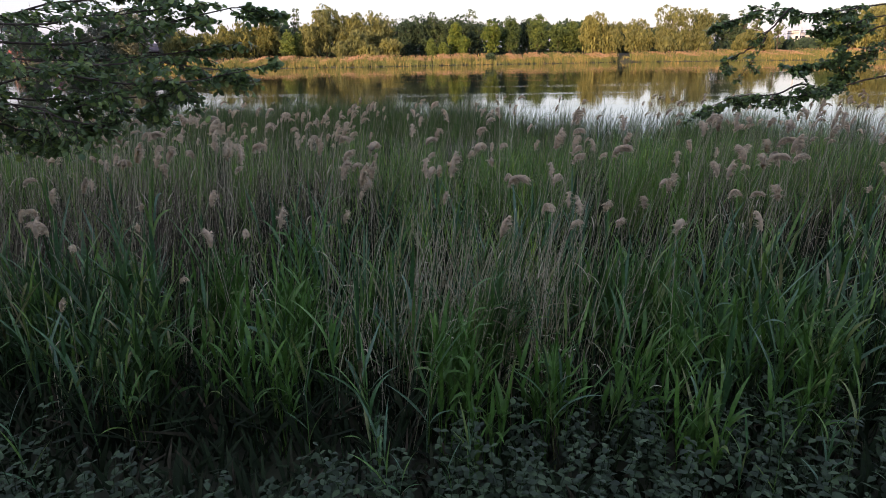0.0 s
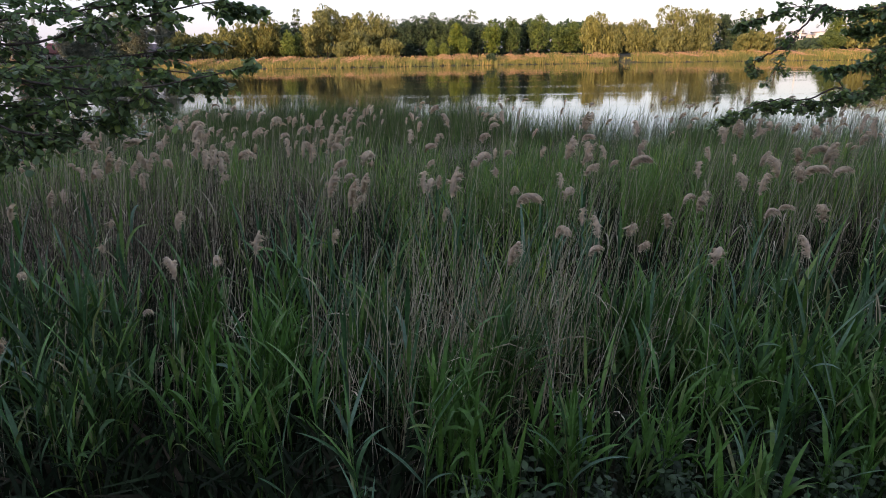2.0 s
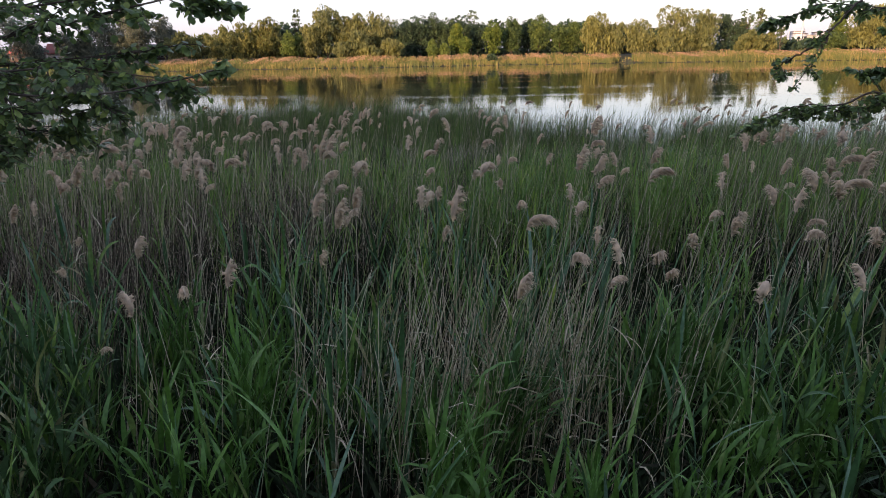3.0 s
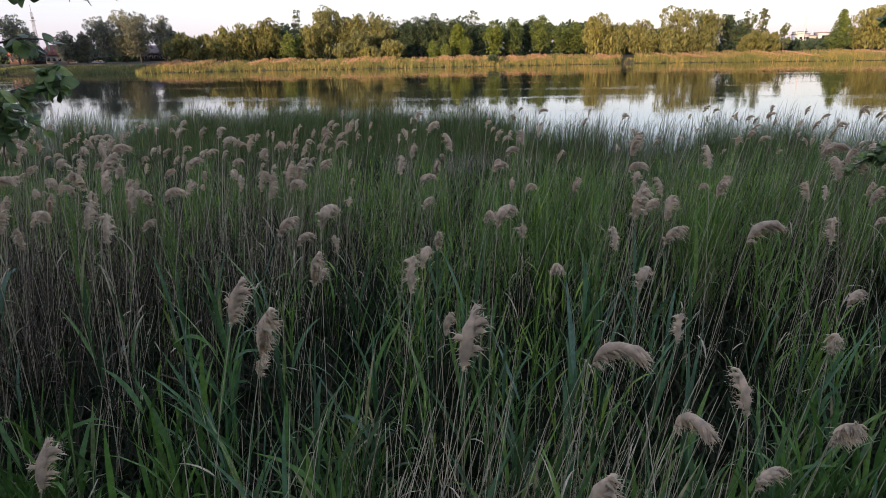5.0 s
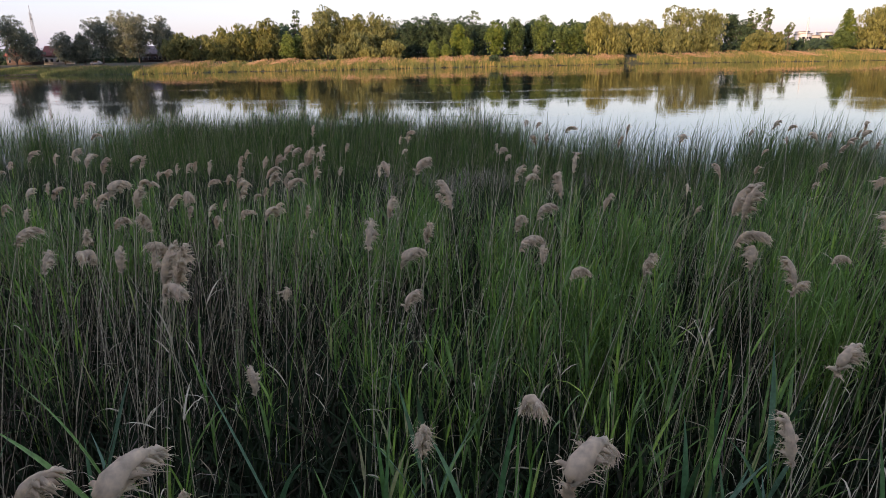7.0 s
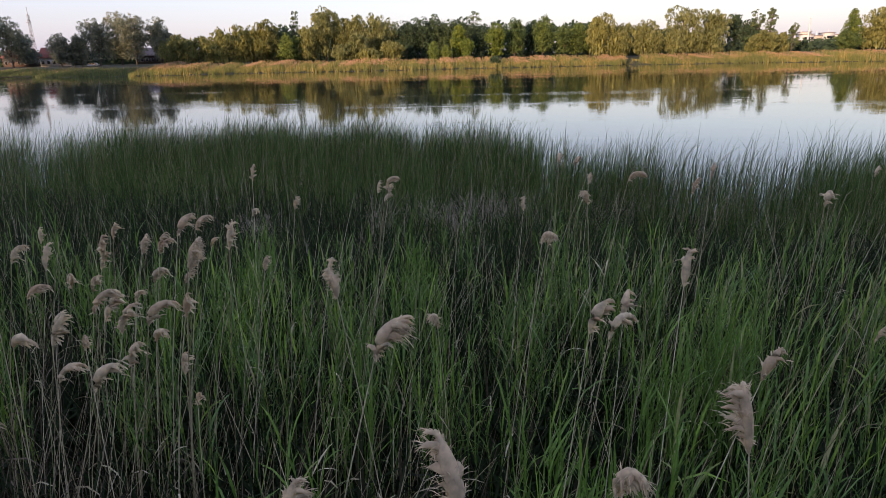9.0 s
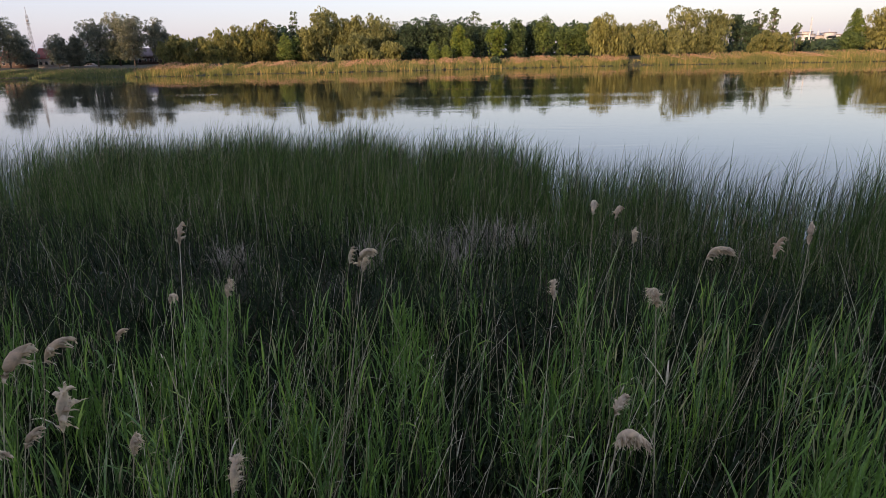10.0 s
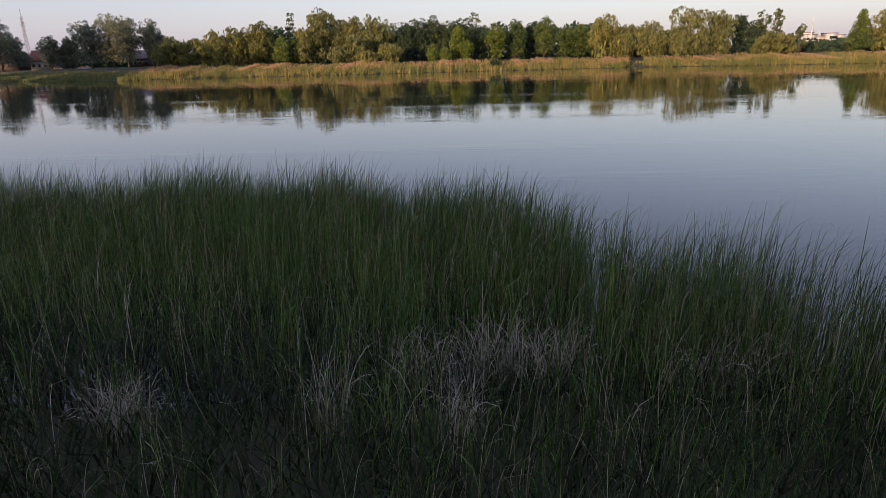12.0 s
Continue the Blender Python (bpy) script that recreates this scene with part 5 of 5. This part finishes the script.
def bough(paths, rng, sprays_per_m=8, reach=0.4, leaf=0.06, thick=0.02, bare=0.2):
    """Woody boughs along the given lines; flat side sprays fork from them, and carry round alder leaves on short stalks."""
    wood, green = Pile(), Pile()
    twigs = []
    for pts in paths:
        pts = np.array(pts, float)
        k = 18
        t = np.linspace(0, len(pts) - 1, k)
        path = np.stack([np.interp(t, np.arange(len(pts)), pts[:, i]) for i in range(3)], -1)
        wob = np.cumsum(rng.normal(size=path.shape) * 0.012, 0)
        path += wob - wob[-1] * np.linspace(0, 1, k)[:, None]
        wood.tubes(path[None], np.linspace(thick, 0.0035, k)[None], sides=6)
        total = np.linalg.norm(np.diff(path, axis=0), axis=1).sum()
        first = bare if total > 2.5 else 0.06
        m = max(int(total * sprays_per_m * (1 - first)), 5)
        s = np.append(rng.uniform(first, 1.0, m), 0.999)
        start, ax = along_path(path, s)
        side = unit(np.cross(ax, rng.normal(size=(m + 1, 3)) * np.array([0.5, 0.5, 0.0]) + np.array([0, 0, 1.0])))
        side *= rng.choice([-1, 1], m + 1)[:, None]
        dr = unit(ax * rng.uniform(0.4, 1.1, m + 1)[:, None] + side * rng.uniform(0.2, 0.9, m + 1)[:, None] + rng.normal(size=(m + 1, 3)) * np.array([0.15, 0.15, 0.38]) + np.array([0, 0, -0.12]))
        dr[-1] = ax[-1]
        ln = reach * rng.uniform(0.3, 1.15, m + 1) * (1.2 - 0.88 * s)
        q = np.linspace(0, 1, 6)
        spray = start[:, None] + dr[:, None] * (ln[:, None] * q)[..., None] + np.array([0, 0, -0.22]) * (ln[:, None] * q ** 2)[..., None]
        spray += np.cumsum(rng.normal(size=spray.shape) * 0.006, 1)
        wood.tubes(spray, np.tile(np.linspace(0.0045, 0.0016, 6)[None], (m + 1, 1)), sides=4)
        twigs.append(spray)
    spray = np.concatenate(twigs)
    n = len(spray)
    # each spray forks once or twice more
    fork = []
    for sgn in (-1, 1):
        i = rng.integers(1, 4, n)
        st = spray[np.arange(n), i]
        ax = unit(spray[np.arange(n), i + 1] - st)
        sd = unit(np.cross(ax, np.array([0, 0, 1.0]))) * sgn
        dr = unit(ax * 0.8 + sd * rng.uniform(0.4, 0.9, n)[:, None] + rng.normal(size=(n, 3)) * 0.22)
        ln = np.linalg.norm(spray[:, -1] - spray[:, 0], axis=1) * rng.uniform(0.3, 0.6, n)
        q = np.linspace(0, 1, 6)
        fork.append(st[:, None] + dr[:, None] * (ln[:, None] * q)[..., None] + np.array([0, 0, -0.2]) * (ln[:, None] * q ** 2)[..., None])
    fork = np.concatenate(fork)
    wood.tubes(fork, np.tile(np.linspace(0.0028, 0.0012, 6)[None], (len(fork), 1)), sides=4)
    for tw, per in ((spray, 11), (fork, 7)):
        n = len(tw)
        m = n * per
        s = (np.clip(rng.uniform(0.15, 1.02, (n, per)), 0, 0.999) * 5)
        i0 = s.astype(int)
        fr = (s - i0)[..., None]
        idx = np.arange(n)[:, None]
        p0 = (tw[idx, i0] * (1 - fr) + tw[idx, i0 + 1] * fr).reshape(-1, 3)
        a = rng.uniform(0, 6.28, m)
        size = leaf * rng.uniform(0.5, 1.25, m)
        p0 = p0 + np.stack([np.cos(a), np.sin(a), rng.uniform(-0.6, 0.5, m)], -1) * 0.012
        bl = arc(p0, a, np.radians(rng.uniform(-65, 40, m)), np.radians(rng.uniform(0, 70, m)), size, k=5)
        green.ribbons(bl, size[:, None] * np.array([[0.1, 0.7, 0.88, 0.66, 0.16]]), across(a, rng.normal(size=m) * 0.55))
    return wood, green


def overhanging_alder(x, y, h, paths, seed, label, **kw):
    rng = np.random.default_rng(seed)
    z = float(ground_z(np.array(x), np.array(y)))
    base = new("alder_tree")
    base.location = (x, y, z)
    pile, cen = crown_pile("d", h, 6.5, 2600, 0.11, rng)
    for arr in pile.v:
        arr[:, 2] = 4.4 + (arr[:, 2] / h) * (h - 3.0)
    cen[:, 2] = 4.4 + cen[:, 2] / h * (h - 4.4)
    part("trunk", trunk_pile(h, cen, rng, 1.3), BARK, base)
    part("crown", pile, ALDER, base)
    off = np.array([x, y, z])
    wood, green = bough([np.array(q, float) - off for q in paths], rng, **kw)
    limb = part("bough", wood, BARK, base)
    part("leaves", green, ALDER, limb)
    tagged(base, label, "tree")


FORK = (-9.2, 3.0, 4.6)
UPPER_BOUGHS = [
    [FORK, (-5.2, 4.8, 3.95), (-3.34, 4.9, 3.73), (-2.83, 4.9, 3.68), (-2.39, 4.9, 3.77), (-1.99, 4.9, 3.85), (-1.6, 4.9, 3.93), (-1.22, 4.9, 3.91)],
    [FORK, (-5.4, 5.0, 4.1), (-3.5, 5.2, 3.93), (-3.03, 5.2, 4.01), (-2.58, 5.2, 4.04), (-2.12, 5.2, 4.1)],
    [FORK, (-5.3, 4.9, 3.95), (-3.86, 5.0, 3.68), (-3.22, 5.0, 3.58), (-2.55, 5.0, 3.6), (-2.02, 5.0, 3.63), (-1.66, 5.0, 3.69)],
    [FORK, (-5.3, 4.9, 4.0), (-3.8, 5.0, 3.88), (-3.12, 5.0, 3.83), (-2.59, 5.0, 3.89), (-2.1, 5.0, 3.96), (-1.8, 5.0, 3.98)]]
LOWER_BOUGHS = [
    [FORK, (-5.2, 4.3, 3.75), (-3.73, 4.55, 3.6), (-3.14, 4.55, 3.55), (-2.55, 4.55, 3.46), (-2.03, 4.55, 3.42), (-1.62, 4.55, 3.45), (-1.22, 4.55, 3.55)],
    [FORK, (-5.3, 4.4, 3.5), (-3.85, 4.6, 3.32), (-3.25, 4.6, 3.21), (-2.88, 4.6, 3.21), (-2.49, 4.6, 3.3), (-2.11, 4.6, 3.32), (-1.8, 4.6, 3.33)],
    [FORK, (-5.3, 4.5, 3.6), (-3.98, 4.8, 3.43), (-3.35, 4.8, 3.36), (-2.85, 4.8, 3.31), (-2.44, 4.8, 3.2), (-2.17, 4.8, 3.21)],
    [FORK, (-5.3, 4.3, 3.5), (-3.79, 4.5, 3.25), (-3.2, 4.5, 3.14), (-2.97, 4.5, 3.1), (-2.81, 4.5, 3.03)],
    [FORK, (-5.2, 4.5, 3.6), (-3.9, 4.7, 3.44), (-3.27, 4.7, 3.43), (-2.83, 4.7, 3.52), (-2.2, 4.7, 3.53), (-1.79, 4.7, 3.51), (-1.5, 4.7, 3.48)],
    [FORK, (-5.2, 4.2, 3.5), (-3.69, 4.4, 3.3), (-2.98, 4.4, 3.28), (-2.6, 4.4, 3.18), (-2.39, 4.4, 3.15)]]
overhanging_alder(-9.2, 3.0, 13, UPPER_BOUGHS + LOWER_BOUGHS, 11, "alder with leafy dark boughs hanging over the reeds",
                  sprays_per_m=6.3, reach=0.52, leaf=0.048, thick=0.014, bare=0.33)
CROTCH = (11.5, 5.6, 5.0)
DROOPING_BOUGHS = [
    [CROTCH, (6.6, 6.2, 3.75), (4.44, 6.3, 3.34), (3.96, 6.3, 3.27), (3.74, 6.3, 3.22), (3.44, 6.3, 3.16), (3.19, 6.3, 3.14), (2.91, 6.3, 3.07), (2.58, 6.3, 2.96)],
    [(3.71, 6.25, 3.24), (3.51, 6.25, 3.26), (3.33, 6.25, 3.18), (2.93, 6.25, 3.17), (2.69, 6.25, 3.05)],
    [CROTCH, (6.6, 6.5, 4.2), (4.46, 6.6, 4.02), (4.02, 6.6, 3.98), (3.56, 6.6, 3.98), (3.16, 6.6, 3.96), (2.83, 6.6, 3.83)],
    [(3.53, 6.55, 3.98), (3.41, 6.55, 3.82), (3.29, 6.55, 3.69), (3.23, 6.55, 3.53), (3.13, 6.55, 3.36)]]
SHORT_BOUGHS = [
    [(3.37, 6.6, 3.72), (3.1, 6.65, 3.5), (3.02, 6.7, 3.43)],
    [CROTCH, (6.4, 6.3, 4.15), (4.42, 6.4, 3.78), (4.17, 6.4, 3.67), (3.99, 6.4, 3.46), (3.77, 6.4, 3.42), (3.57, 6.4, 3.42)],
    [CROTCH, (6.2, 6.2, 3.95), (4.65, 6.3, 3.72), (4.34, 6.3, 3.64), (4.19, 6.3, 3.51), (4.06, 6.3, 3.33), (3.94, 6.3, 3.25)],
    [CROTCH, (6.4, 6.4, 4.3), (4.46, 6.5, 3.94), (4.1, 6.5, 3.78), (3.77, 6.5, 3.76)]]
overhanging_alder(11.5, 5.6, 13, DROOPING_BOUGHS + SHORT_BOUGHS, 12, "alder with a thin drooping bough over the reeds",
                  sprays_per_m=8.5, reach=0.27, leaf=0.043, thick=0.011, bare=0.36)
